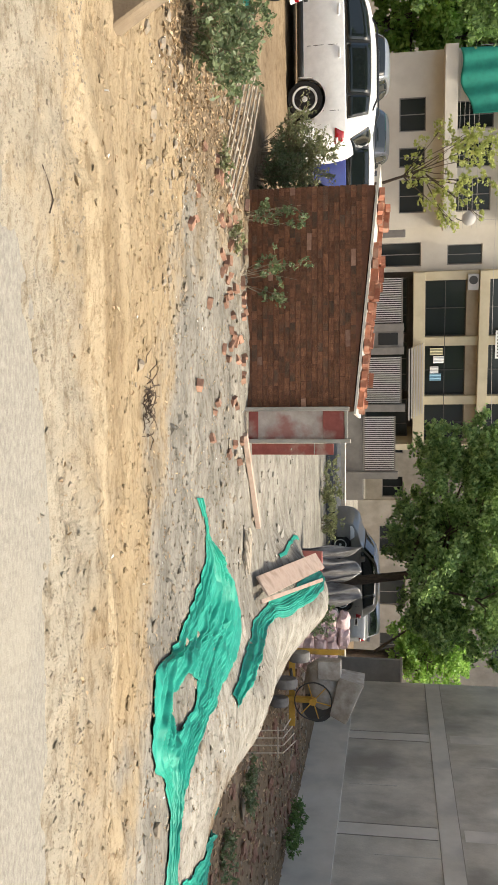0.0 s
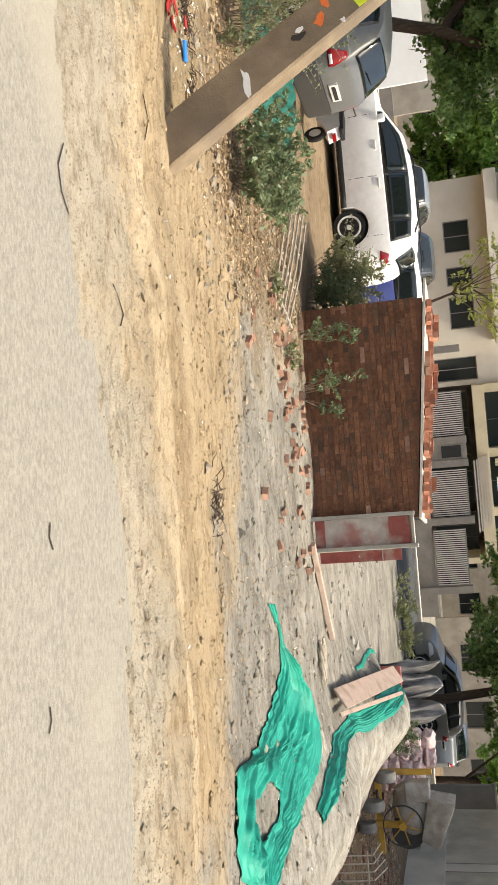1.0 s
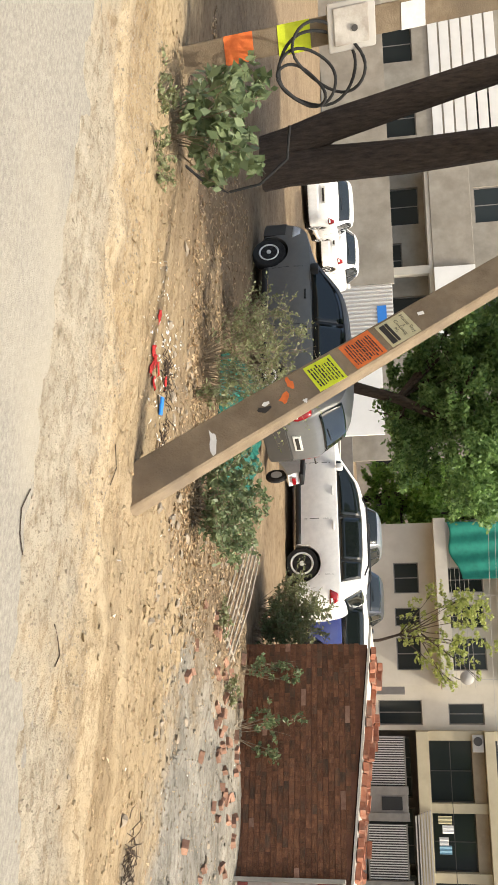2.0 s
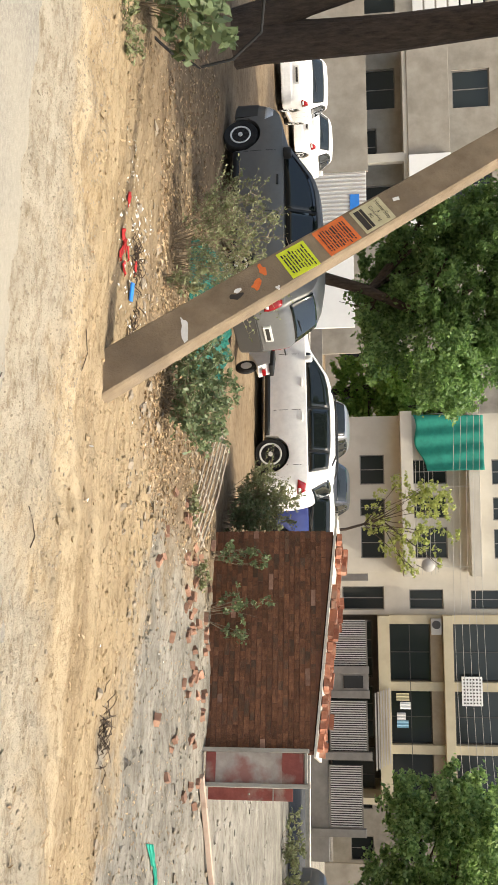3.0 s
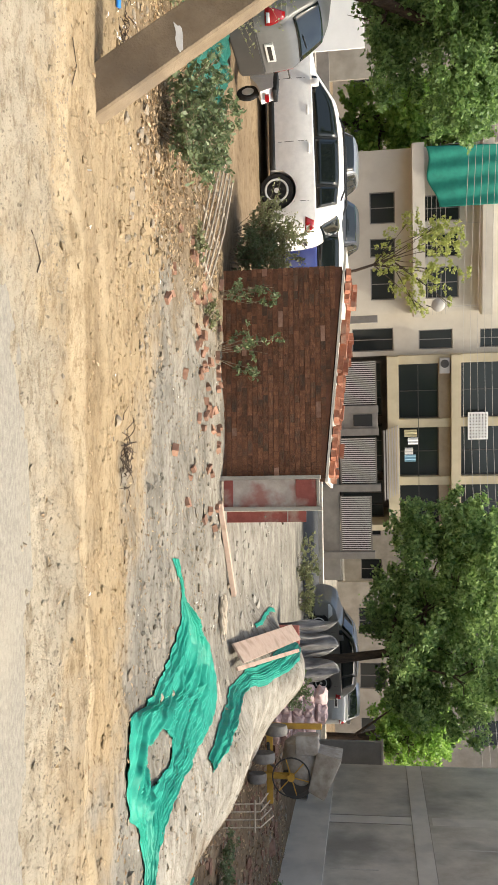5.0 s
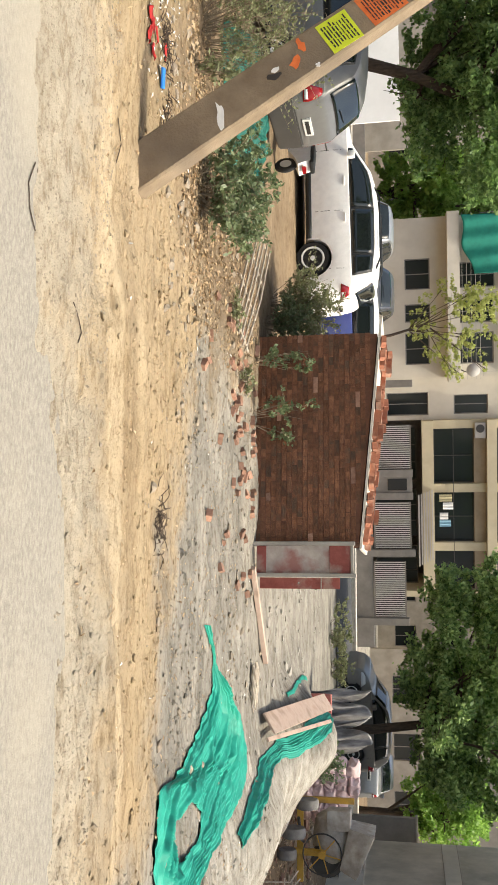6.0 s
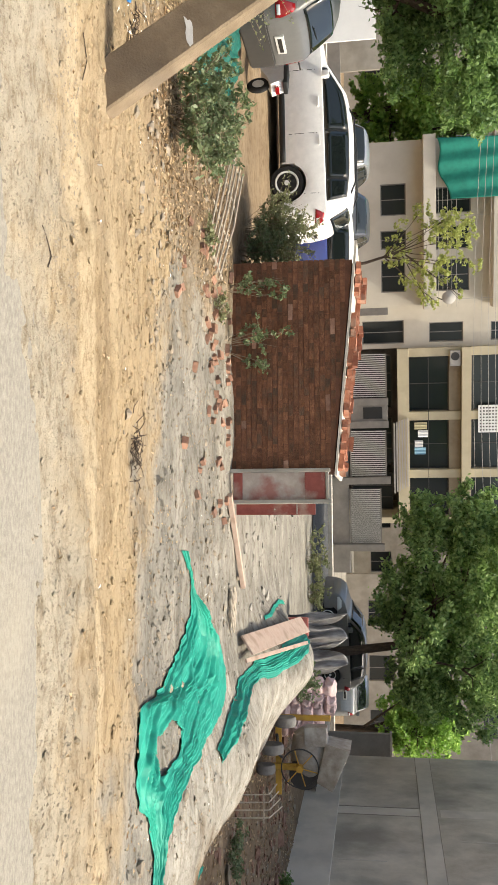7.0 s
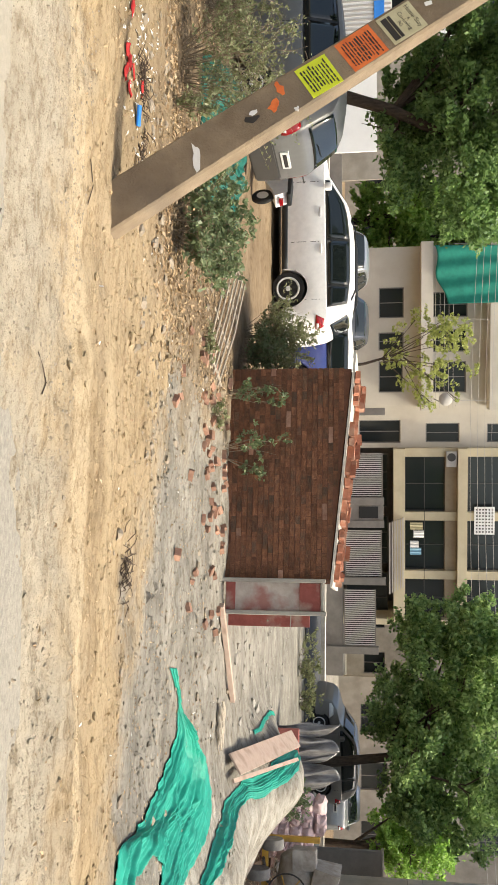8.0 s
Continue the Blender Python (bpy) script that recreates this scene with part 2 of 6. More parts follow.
M = {
    "earth": groundmat(),
    "asphalt": mat("dusty_asphalt", (0.19, 0.171, 0.142), (0.31, 0.282, 0.233), 46, 0.9, 0.5, c3=(0.34, 0.30, 0.232), scale3=0.6, amount3=0.6, stretch=(0.7, 1.3, 1), fine=150, spec=0.2, depth=0.01),
    "asphalt_dark": mat("asphalt", (0.045, 0.046, 0.047), (0.075, 0.075, 0.075), 2, 0.85, 0.4, fine=80, spec=0.25),
    "brick": mat("brick", (0.125, 0.053, 0.029), (0.24, 0.11, 0.056), 11, 0.92, 0.9, c3=(0.09, 0.062, 0.042), scale3=3.0, amount3=0.8, vary=0.26, fine=60),
    "brick_fresh": mat("brick_fresh", (0.26, 0.095, 0.055), (0.40, 0.17, 0.10), 9, 0.9, 0.4, vary=0.25, c3=(0.5, 0.36, 0.26), amount3=0.5, scale3=5),
    "mortar": mat("mortar", (0.12, 0.055, 0.034), (0.20, 0.09, 0.055), 6, 0.95, 0.5),
    "concrete": mat("concrete", (0.28, 0.255, 0.215), (0.40, 0.37, 0.32), 2.5, 0.9, 0.3, c3=(0.22, 0.19, 0.15), scale3=1.2, amount3=0.6, fine=60),
    "pole": mat("stained_concrete", (0.15, 0.108, 0.066), (0.25, 0.19, 0.125), 3.5, 0.92, 0.4, c3=(0.13, 0.10, 0.07), scale3=1.6, amount3=0.7, fine=70),
    "lime": mat("pale_slab_edge", (0.48, 0.43, 0.36), (0.64, 0.58, 0.50), 6, 0.9, 0.3),
    "bark": mat("bark", (0.05, 0.035, 0.025), (0.12, 0.085, 0.06), 6, 0.95, 0.9, stretch=(3, 3, 0.6), fine=24, depth=0.05),
    "twig": mat("twig", (0.16, 0.12, 0.08), (0.28, 0.22, 0.15), 20, 0.95, 0.3),
    "cream": mat("cream_paint", (0.51, 0.46, 0.375), (0.59, 0.54, 0.45), 0.8, 0.85, 0.1, c3=(0.42, 0.37, 0.295), scale3=0.5, amount3=0.5),
    "ochre": mat("ochre_paint", (0.42, 0.355, 0.235), (0.50, 0.43, 0.295), 0.8, 0.85, 0.1, c3=(0.34, 0.28, 0.19), scale3=0.7),
    "white_wall": mat("white_wash", (0.74, 0.72, 0.68), (0.82, 0.80, 0.76), 1.0, 0.85, 0.1),
    "grey_paint": mat("grey_paint", (0.17, 0.155, 0.14), (0.24, 0.22, 0.2), 2, 0.7, 0.1),
    "brown_paint": mat("brown_paint", (0.25, 0.19, 0.12), (0.32, 0.25, 0.165), 2, 0.8, 0.1),
    "plaster": mat("raw_plaster", (0.42, 0.36, 0.285), (0.68, 0.60, 0.495), 0.9, 0.95, 0.3, c3=(0.27, 0.235, 0.195), scale3=0.55, amount3=0.75, stretch=(1, 1, 0.8), fine=24, detail=9.0),
    "plaster_band": mat("raw_plaster_band", (0.56, 0.49, 0.405), (0.70, 0.62, 0.53), 0.8, 0.95, 0.2, c3=(0.38, 0.345, 0.305), scale3=0.9),
    "plaster_joint": mat("plaster_joint", (0.26, 0.225, 0.185), (0.36, 0.315, 0.26), 3, 0.95, 0.2),
    "net": mat("green_net", (0.010, 0.22, 0.155), (0.02, 0.32, 0.225), 5, 0.55, 0.25, fine=60, spec=0.35, depth=0.01),
    "net_hung": mat("hung_green_net", (0.008, 0.16, 0.115), (0.014, 0.23, 0.165), 3, 0.7, 0.3, fine=60),
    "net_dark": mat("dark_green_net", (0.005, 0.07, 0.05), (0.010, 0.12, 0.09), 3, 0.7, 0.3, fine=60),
    "pink": mat("faded_pink_board", (0.40, 0.28, 0.215), (0.55, 0.43, 0.35), 4, 0.9, 0.2, c3=(0.26, 0.17, 0.12), scale3=4, amount3=0.7),
    "timber": mat("weathered_timber", (0.34, 0.28, 0.21), (0.50, 0.43, 0.34), 5, 0.9, 0.4, stretch=(1, 6, 6)),
    "rust": mat("rusty_red_paint", (0.20, 0.045, 0.035), (0.30, 0.085, 0.065), 5, 0.6, 0.3, c3=(0.36, 0.27, 0.22), scale3=3.5, amount3=0.8),
    "faded": mat("faded_painted_sheet", (0.34, 0.28, 0.24), (0.50, 0.44, 0.38), 4, 0.75, 0.2, c3=(0.30, 0.11, 0.09), scale3=3.0, amount3=0.85),
    "yellow": mat("worn_yellow_paint", (0.42, 0.23, 0.03), (0.58, 0.34, 0.05), 5, 0.6, 0.2, c3=(0.2, 0.12, 0.06), scale3=4),
    "steel_dirty": mat("cement_crusted_steel", (0.25, 0.21, 0.17), (0.42, 0.38, 0.33), 4, 0.85, 0.4, c3=(0.55, 0.52, 0.47), scale3=2),
    "rubber": mat("rubber", (0.012, 0.012, 0.012), (0.03, 0.028, 0.026), 10, 0.85, 0.2),
    "rubber_grey": mat("dusty_rubber", (0.14, 0.13, 0.12), (0.24, 0.225, 0.2), 8, 0.9, 0.2),
    "alloy": plain("wheel_silver", (0.72, 0.71, 0.69), 0.4, 0.0),
    "chrome": plain("chrome", (0.7, 0.7, 0.7), 0.12, 1.0),
    "black": plain("black_plastic", (0.02, 0.02, 0.02), 0.5),
    "white_car": plain("white_car_paint", (0.90, 0.88, 0.85), 0.4, 0.0, 0.25),
    "pearl_car": plain("taupe_car_paint", (0.20, 0.19, 0.175), 0.35, 0.1, 0.6),
    "bumper_grey": plain("dark_bumper", (0.055, 0.052, 0.048), 0.5),
    "grey_car": plain("grey_car_paint", (0.155, 0.15, 0.14), 0.42, 0.1, 0.3),
    "silver_car": plain("silver_car_paint", (0.34, 0.34, 0.34), 0.35, 0.5, 0.5),
    "dark_car": plain("dark_car_paint", (0.07, 0.072, 0.08), 0.35, 0.3, 0.5),
    "blue_car": plain("blue_car_paint", (0.07, 0.10, 0.33), 0.35, 0.1, 0.5),
    "red_lamp": plain("red_lens", (0.30, 0.010, 0.014), 0.15, 0, 0.8),
    "clear_lamp": plain("clear_lens", (0.7, 0.7, 0.7), 0.15, 0, 0.8),
    "glass": glassmat("dark_glass", (0.012, 0.016, 0.016)),
    "pane": glassmat("window_pane", (0.022, 0.026, 0.026), 0.1),
    "iron": plain("dark_iron", (0.06, 0.055, 0.05), 0.6, 0.3),
    "gate_bar": plain("pale_gate_paint", (0.62, 0.60, 0.57), 0.5),
    "grille": plain("pale_grille", (0.40, 0.37, 0.33), 0.6),
    "orange": mat("orange_paper", (0.55, 0.11, 0.025), (0.68, 0.17, 0.04), 14, 0.8, 0.15),
    "lime_paper": mat("lime_paper", (0.50, 0.56, 0.02), (0.60, 0.66, 0.04), 14, 0.8, 0.15),
    "buff": mat("buff_paper", (0.42, 0.37, 0.22), (0.50, 0.45, 0.28), 14, 0.8, 0.15),
    "ink": plain("ink", (0.03, 0.025, 0.02), 0.8),
    "paper": mat("white_paper", (0.6, 0.58, 0.54), (0.72, 0.7, 0.66), 10, 0.8, 0.1),
    "red_cloth": mat("red_cloth", (0.45, 0.02, 0.02), (0.6, 0.05, 0.04), 12, 0.8, 0.3),
    "blue_plastic": plain("blue_plastic", (0.03, 0.2, 0.62), 0.4),
    "leaf": leafmat("leaf", (0.09, 0.18, 0.045), (0.42, 0.56, 0.20), 0.5),
    "leaf_dark": leafmat("leaf_dark", (0.075, 0.15, 0.04), (0.25, 0.38, 0.12), 0.5),
    "leaf_bright": leafmat("leaf_bright", (0.18, 0.34, 0.055), (0.42, 0.60, 0.15), 0.55),
    "leaf_yellow": leafmat("leaf_yellow", (0.28, 0.33, 0.07), (0.52, 0.53, 0.19), 0.5),
    "leaf_grey": leafmat("leaf_grey", (0.10, 0.14, 0.06), (0.21, 0.255, 0.125)),
    "leaf_olive": leafmat("leaf_olive", (0.15, 0.17, 0.07), (0.30, 0.31, 0.16)),
    "litter": leafmat("dry_leaf", (0.22, 0.13, 0.06), (0.45, 0.33, 0.19), 0.1),
    "washed_blue": plain("washed_blue_cloth", (0.25, 0.42, 0.52), 0.8),
    "stone_red": mat("dusty_brick", (0.23, 0.115, 0.075), (0.37, 0.22, 0.15), 9, 0.95, 0.3, vary=0.35),
    # pale wall colour lowered to stand in for shade on the far houses
    "shaded_wall": mat("shaded_pale_wall", (0.27, 0.24, 0.195), (0.38, 0.34, 0.28), 1.2, 0.9, 0.2, c3=(0.2, 0.175, 0.14), scale3=0.8),
    "stone": mat("stone", (0.17, 0.14, 0.10), (0.34, 0.28, 0.21), 5, 0.95, 0.3),
    "sack": mat("pink_sack", (0.52, 0.36, 0.34), (0.70, 0.56, 0.53), 5, 0.8, 0.4, c3=(0.4, 0.2, 0.2), scale3=4),
    "sheeting": mat("grey_sheeting", (0.07, 0.066, 0.062), (0.22, 0.21, 0.20), 3, 0.32, 0.2, stretch=(5, 1, 1), c3=(0.30, 0.28, 0.26), scale3=2),
    "enamel_red": mat("faded_red_drum", (0.32, 0.09, 0.07), (0.45, 0.16, 0.13), 4, 0.6, 0.2),
}

# ---- building tools ----


def part(name, bm, material, parent=None, label="", smooth=False):
    me = bpy.data.meshes.new(name)
    if smooth:
        for f in bm.faces:
            f.smooth = True
    bm.to_mesh(me)
    bm.free()
    if smooth:
        me.set_sharp_from_angle(angle=0.65)
    me.materials.append(material)
    ob = new(name, me)
    if parent is not None:
        ob.parent = parent
    if label:
        ob["label"] = label
    return ob


def meshed(name, verts, faces, material, parent=None, label="", smooth=False):
    me = bpy.data.meshes.new(name)
    me.from_pydata([tuple(v) for v in verts], [], [tuple(f) for f in faces])
    me.materials.append(material)
    if smooth:
        me.polygons.foreach_set("use_smooth", [True] * len(me.polygons))
    ob = new(name, me)
    if parent is not None:
        ob.parent = parent
    if label:
        ob["label"] = label
    return ob


def thing(name, label, category, m=None, group="", kind=""):
    ob = tagged(new(name), label, category, group, kind)
    if m is not None:
        ob.matrix_world = m
    return ob


def box(bm, lo, hi, bevel=0.0, m=None):
    """Adds a box from corner lo to corner hi."""
    r = bmesh.ops.create_cube(bm, size=1)
    c = [(a + b) / 2 for a, b in zip(lo, hi)]
    s = [max(1e-4, b - a) for a, b in zip(lo, hi)]
    for v in r["verts"]:
        v.co = Vector((c[0] + v.co.x * s[0], c[1] + v.co.y * s[1], c[2] + v.co.z * s[2]))
    if bevel:
        es = list({e for v in r["verts"] for e in v.link_edges})
        r2 = bmesh.ops.bevel(bm, geom=es, offset=bevel, segments=2, affect="EDGES", profile=0.6)
        vs = list({v for f in r2["faces"] for v in f.verts} | {v for v in r["verts"] if v.is_valid})
    else:
        vs = r["verts"]
    if m is not None:
        bmesh.ops.transform(bm, matrix=m, verts=vs)
    return vs


def boxed(lo, hi, bevel=0.0):
    bm = bmesh.new()
    box(bm, lo, hi, bevel)
    return bm


def tube(bm, pts, radii, n=8, cap=True):
    """A tapered tube along points."""
    pts = [Vector(p) for p in pts]
    if isinstance(radii, (int, float)):
        radii = [radii] * len(pts)
    rings = []
    ref = Vector((0.31, 0.87, 0.22))
    for i, p in enumerate(pts):
        d = (pts[min(i + 1, len(pts) - 1)] - pts[max(i - 1, 0)])
        d = d.normalized() if d.length > 1e-9 else Vector((0, 0, 1))
        a = d.cross(ref)
        if a.length < 0.05:
            a = d.cross(Vector((1, 0, 0)))
        a.normalize()
        b = d.cross(a)
        rings.append([bm.verts.new(p + (a * math.cos(k * 2 * math.pi / n) + b * math.sin(k * 2 * math.pi / n)) * radii[i]) for k in range(n)])
    for r0, r1 in zip(rings, rings[1:]):
        for k in range(n):
            bm.faces.new((r0[k], r0[(k + 1) % n], r1[(k + 1) % n], r1[k]))
    if cap:
        bm.faces.new(list(reversed(rings[0])))
        bm.faces.new(rings[-1])


def tubed(pts, radii, n=8):
    bm = bmesh.new()
    tube(bm, pts, radii, n)
    return bm


def lathe(bm, prof, n=20, axis="z", centre=(0, 0, 0)):
    """Turns (radius, height) pairs about an axis."""
    rings = []
    for r, h in prof:
        ring = []
        for k in range(n):
            a = 2 * math.pi * k / n
            p = {"z": (r * math.cos(a), r * math.sin(a), h), "y": (r * math.cos(a), h, r * math.sin(a)), "x": (h, r * math.cos(a), r * math.sin(a))}[axis]
            ring.append(bm.verts.new(Vector(p) + Vector(centre)))
        rings.append(ring)
    for r0, r1 in zip(rings, rings[1:]):
        for k in range(n):
            bm.faces.new((r0[k], r0[(k + 1) % n], r1[(k + 1) % n], r1[k]))
    bm.faces.new(list(reversed(rings[0])))
    bm.faces.new(rings[-1])
    bmesh.ops.recalc_face_normals(bm, faces=bm.faces[:])


def lathed(prof, n=20, axis="z", centre=(0, 0, 0)):
    bm = bmesh.new()
    lathe(bm, prof, n, axis, centre)
    return bm


def slab(bm, outline, lo, hi, axis="y"):
    """Extrudes an outline of pairs between lo and hi on an axis."""
    def at(p, h):
        return {"y": (p[0], h, p[1]), "x": (h, p[0], p[1]), "z": (p[0], p[1], h)}[axis]
    a = [bm.verts.new(at(p, lo)) for p in outline]
    b = [bm.verts.new(at(p, hi)) for p in outline]
    k = len(outline)
    bm.faces.new(a)
    bm.faces.new(list(reversed(b)))
    for i in range(k):
        bm.faces.new((a[i], b[i], b[(i + 1) % k], a[(i + 1) % k]))
    bmesh.ops.recalc_face_normals(bm, faces=bm.faces[:])


def slabbed(outline, lo, hi, axis="y"):
    bm = bmesh.new()
    slab(bm, outline, lo, hi, axis)
    return bm


def hashed(i, j, seed):
    h = np.sin(i * 127.1 + j * 311.7 + seed * 74.7) * 43758.5453
    return h - np.floor(h)


def vnoise(x, y, seed=0):
    """Smooth value noise, -1 to 1, on arrays."""
    x, y = np.asarray(x, float), np.asarray(y, float)
    i, j = np.floor(x), np.floor(y)
    u, v = x - i, y - j
    u, v = u * u * (3 - 2 * u), v * v * (3 - 2 * v)
    a, b, c, d = hashed(i, j, seed), hashed(i + 1, j, seed), hashed(i, j + 1, seed), hashed(i + 1, j + 1, seed)
    return 2 * ((a * (1 - u) + b * u) * (1 - v) + (c * (1 - u) + d * u) * v) - 1


def ease(v, lo, hi):
    s = np.clip((np.asarray(v, float) - lo) / (hi - lo), 0, 1)
    return s * s * (3 - 2 * s)


def road_lean(x):
    """How far the road's edge wanders off its straight line."""
    return 0.42 + 0.15 * np.clip(x, -7, 6)


def ground_z(x, y):
    """Height of the earth: the verge falls from the road to the lot, with a heap of sand and a sunken rubble yard."""
    x, y = np.asarray(x, float), np.asarray(y, float)
    yr = y - road_lean(x)
    z = 0.445 * (1 - ease(y, 3.6, 9.2)) - 0.10 * (1 - ease(yr, 2.5, 3.4))
    near = ease(yr, 2.9, 3.8) * (1 - ease(y, 16, 24)) * (1 - ease(np.abs(x + 2), 12, 20))
    z = z + near * (0.030 * vnoise(x * 0.9, y * 1.6, 1) + 0.022 * vnoise(x * 2.7, y * 3.7, 2) + 0.011 * vnoise(x * 5.5, y * 7, 3) + (1 - ease(y, 11, 15)) * (0.009 * vnoise(x * 12, y * 13, 4) + 0.007 * vnoise(x * 21, y * 23, 5) * (0.5 + 0.5 * vnoise(x * 1.3, y * 1.7, 6))))
    z = z + ease(yr, 2.2, 2.8) * (1 - ease(yr, 3.5, 4.1)) * (1 - ease(np.abs(x), 7, 10)) * (0.020 * vnoise(x * 0.8, y * 1.2, 31) + 0.010 * vnoise(x * 3.5, y * 4, 32) + 0.006 * vnoise(x * 13, y * 13, 33))
    z = z + 0.04 * np.exp(-((y - 4.45 - 0.05 * x) / 0.22) ** 2) * ease(x, -6, -2)
    heap = 0.86 * np.exp(-((x - 2.75) / 0.85) ** 2 - ((y - 15.2) / 1.9) ** 2) + 0.34 * np.exp(-((x - 3.35) / 0.75) ** 2 - ((y - 11.6) / 1.7) ** 2)
    heap = heap + 0.15 * np.exp(-((x - 3.3) / 0.8) ** 2 - ((y - 8.6) / 1.2) ** 2)
    z = z + 0.40 * ease(y, 22.5, 25.5) * ease(x, -15.6, -14.4) * (1 - ease(x, -6, -3))
    z = z + heap * (1 + 0.10 * vnoise(x * 2.1, y * 2.1, 8)) - 0.30 * ease(x, 3.9, 4.9) * ease(y, 8.5, 11)
    return z


def spread(fine, step, far, beyond=0.0, slow=1.03):
    """Grid coordinates: even steps near a stretch, slowly growing ones a little way beyond it, then fast ones out to the horizon."""
    lo, hi = fine
    v = list(np.arange(lo, hi + 1e-6, step))
    s, p = step, hi
    while p < far:
        s *= slow if p < beyond else 1.22
        p += s
        v.append(p)
    s, p = step, lo
    while p > -far:
        s *= 1.22
        p -= s
        v.insert(0, p)
    return np.array(v)


def sheet(name, xs, ys, zfun, material, smooth_faces=True, parent=None, label=""):
    gx, gy = np.meshgrid(xs, ys)
    gz = zfun(gx, gy)
    v = np.stack([gx.ravel(), gy.ravel(), gz.ravel()], 1)
    w, h = len(xs), len(ys)
    i = (np.arange(h - 1)[:, None] * w + np.arange(w - 1)[None, :]).ravel()
    f = np.stack([i, i + 1, i + w + 1, i + w], 1)
    return meshed(name, v.tolist(), f.tolist(), material, parent, label, smooth_faces)


def leaves(rng, centres, size, long=1.7, droop=0.3):
    """Leaf blades, each two triangles folded along the rib, at the centres."""
    c = np.asarray(centres, float)
    n = len(c)
    d = rng.normal(size=(n, 3))
    d[:, 2] -= droop
    d /= np.linalg.norm(d, axis=1)[:, None]
    s = rng.normal(size=(n, 3))
    s -= d * (s * d).sum(1)[:, None]
    s /= np.linalg.norm(s, axis=1)[:, None]
    k = size * rng.uniform(0.6, 1.3, n)[:, None]
    a, b = c - d * k * long / 2, c + d * k * long / 2
    l, r = c + s * k * 0.5, c - s * k * 0.5
    v = np.stack([a, l, b, r], 1).reshape(-1, 3)
    i = np.arange(n) * 4
    return v, np.stack([i, i + 1, i + 2, i + 3], 1)

# ---- ground and roads ----
XS = spread((-7.0, 4.2), 0.028, 900, 9.0)
YS = spread((2.6, 11.5), 0.028, 900, 27.0)
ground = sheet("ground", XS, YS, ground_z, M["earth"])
tagged(ground, "sandy roadside earth with ruts, litter and grey cement dust", "ground", kind="structure")
near_road = sheet("road", np.arange(-120, 120.1, 2.0), np.array([-9, -6, -3, 0, 1.5, 2.6, 3.1, 3.35]), lambda x, y: 0.425 - 0.012 * np.abs(y) * (np.abs(y) < 2) * 0 + 0 * x, M["asphalt"])
for q in near_road.data.vertices:
    if q.co.y > 1:
        q.co.y += float(road_lean(q.co.x))
tagged(near_road, "dusty pale grey asphalt road with a ragged sandy edge", "road", kind="structure")
far_road = sheet("road", np.arange(-140, 140.1, 4.0), np.linspace(26.2, 33.5, 6), lambda x, y: 0.03 + 0 * x, M["asphalt_dark"])
tagged(far_road, "dark asphalt lane in front of the houses", "road", kind="structure")
kerb = part("kerb", boxed((-40, 33.5, -0.2), (40, 33.9, 0.20), 0.03), M["lime"])
tagged(kerb, "pale concrete kerb along the far lane", "kerb", kind="structure")

# ---- brick store with slab roof ----
WX0, WX1, WY = -3.56, -0.50, 11.95


def roof_z(x):
    return 1.80 + (x - WX0) / (WX1 - WX0) * (1.50 - 1.80)


store = thing("brick_store", "low brick store with a thin sloping slab roof", "shed")
part("wall_core", slabbed([(WX0 + 0.02, -0.3), (WX1, -0.3), (WX1, roof_z(WX1) - 0.03), (WX0 + 0.02, roof_z(WX0) - 0.03)], WY + 0.011, WY + 1.5), M["mortar"], store)
bm = slabbed([(WX0 - 0.25, roof_z(WX0 - 0.25) - 0.012), (WX1 + 0.10, roof_z(WX1 + 0.1) - 0.012), (WX1 + 0.10, roof_z(WX1 + 0.1) + 0.022), (WX0 - 0.25, roof_z(WX0 - 0.25) + 0.022)], WY - 0.03, WY + 1.62)
part("roof_slab", bm, M["lime"], store, "thin pale slab with a broken edge")
# steel door end
door = part("door_panel", boxed((WX1 + 0.05, WY - 0.04, 0.02), (-0.06, WY - 0.015, 1.36), 0.004), M["faded"], store, "faded sheet door with rust and red paint")
part("door_band", boxed((WX1 + 0.055, WY - 0.052, 1.06), (-0.065, WY - 0.038, 1.345), 0.003), M["rust"], store, "dull red painted band")
part("door_foot", boxed((WX1 + 0.055, WY - 0.052, 0.03), (-0.065, WY - 0.038, 0.16), 0.003), M["rust"], store)
part("door_post", boxed((WX1 - 0.005, WY - 0.09, -0.1), (WX1 + 0.05, WY + 0.02, 1.42), 0.008), M["concrete"], store)
part("door_post", boxed((-0.06, WY - 0.11, -0.1), (-0.005, WY + 0.02, 1.44), 0.008), M["concrete"], store)
part("door_lintel", boxed((WX1 + 0.05, WY - 0.07, 1.36), (-0.06, WY + 0.02, 1.40), 0.006), M["concrete"], store)
part("side_panel", boxed((0.0, WY + 0.02, 0.06), (0.155, WY + 0.05, 1.2), 0.004), M["rust"], store, "dark red steel leaf")
part("side_panel_top", boxed((0.0, WY + 0.012, 0.93), (0.15, WY + 0.018, 0.945)), M["concrete"], store)
part("latch", lathed([(0.012, 0), (0.014, 0.012), (0.006, 0.02)], 10, "y", (0.075, WY - 0.001, 0.62)), M["chrome"], store)

# ---- leaning concrete pole ----
pole = thing("concrete_pole", "rectangular concrete utility pole leaning hard, pasted with small posters", "utility pole")
P0, PD = Vector((-2.62, 4.98, 0.33)), Vector((-0.565, 0.06, 0.825)).normalized()
PS = Vector((0.825, 0.02, 0.565)).normalized()
PN = PS.cross(PD).normalized()      # away from the broad lit side
if PN.y < 0:
    PN = -PN


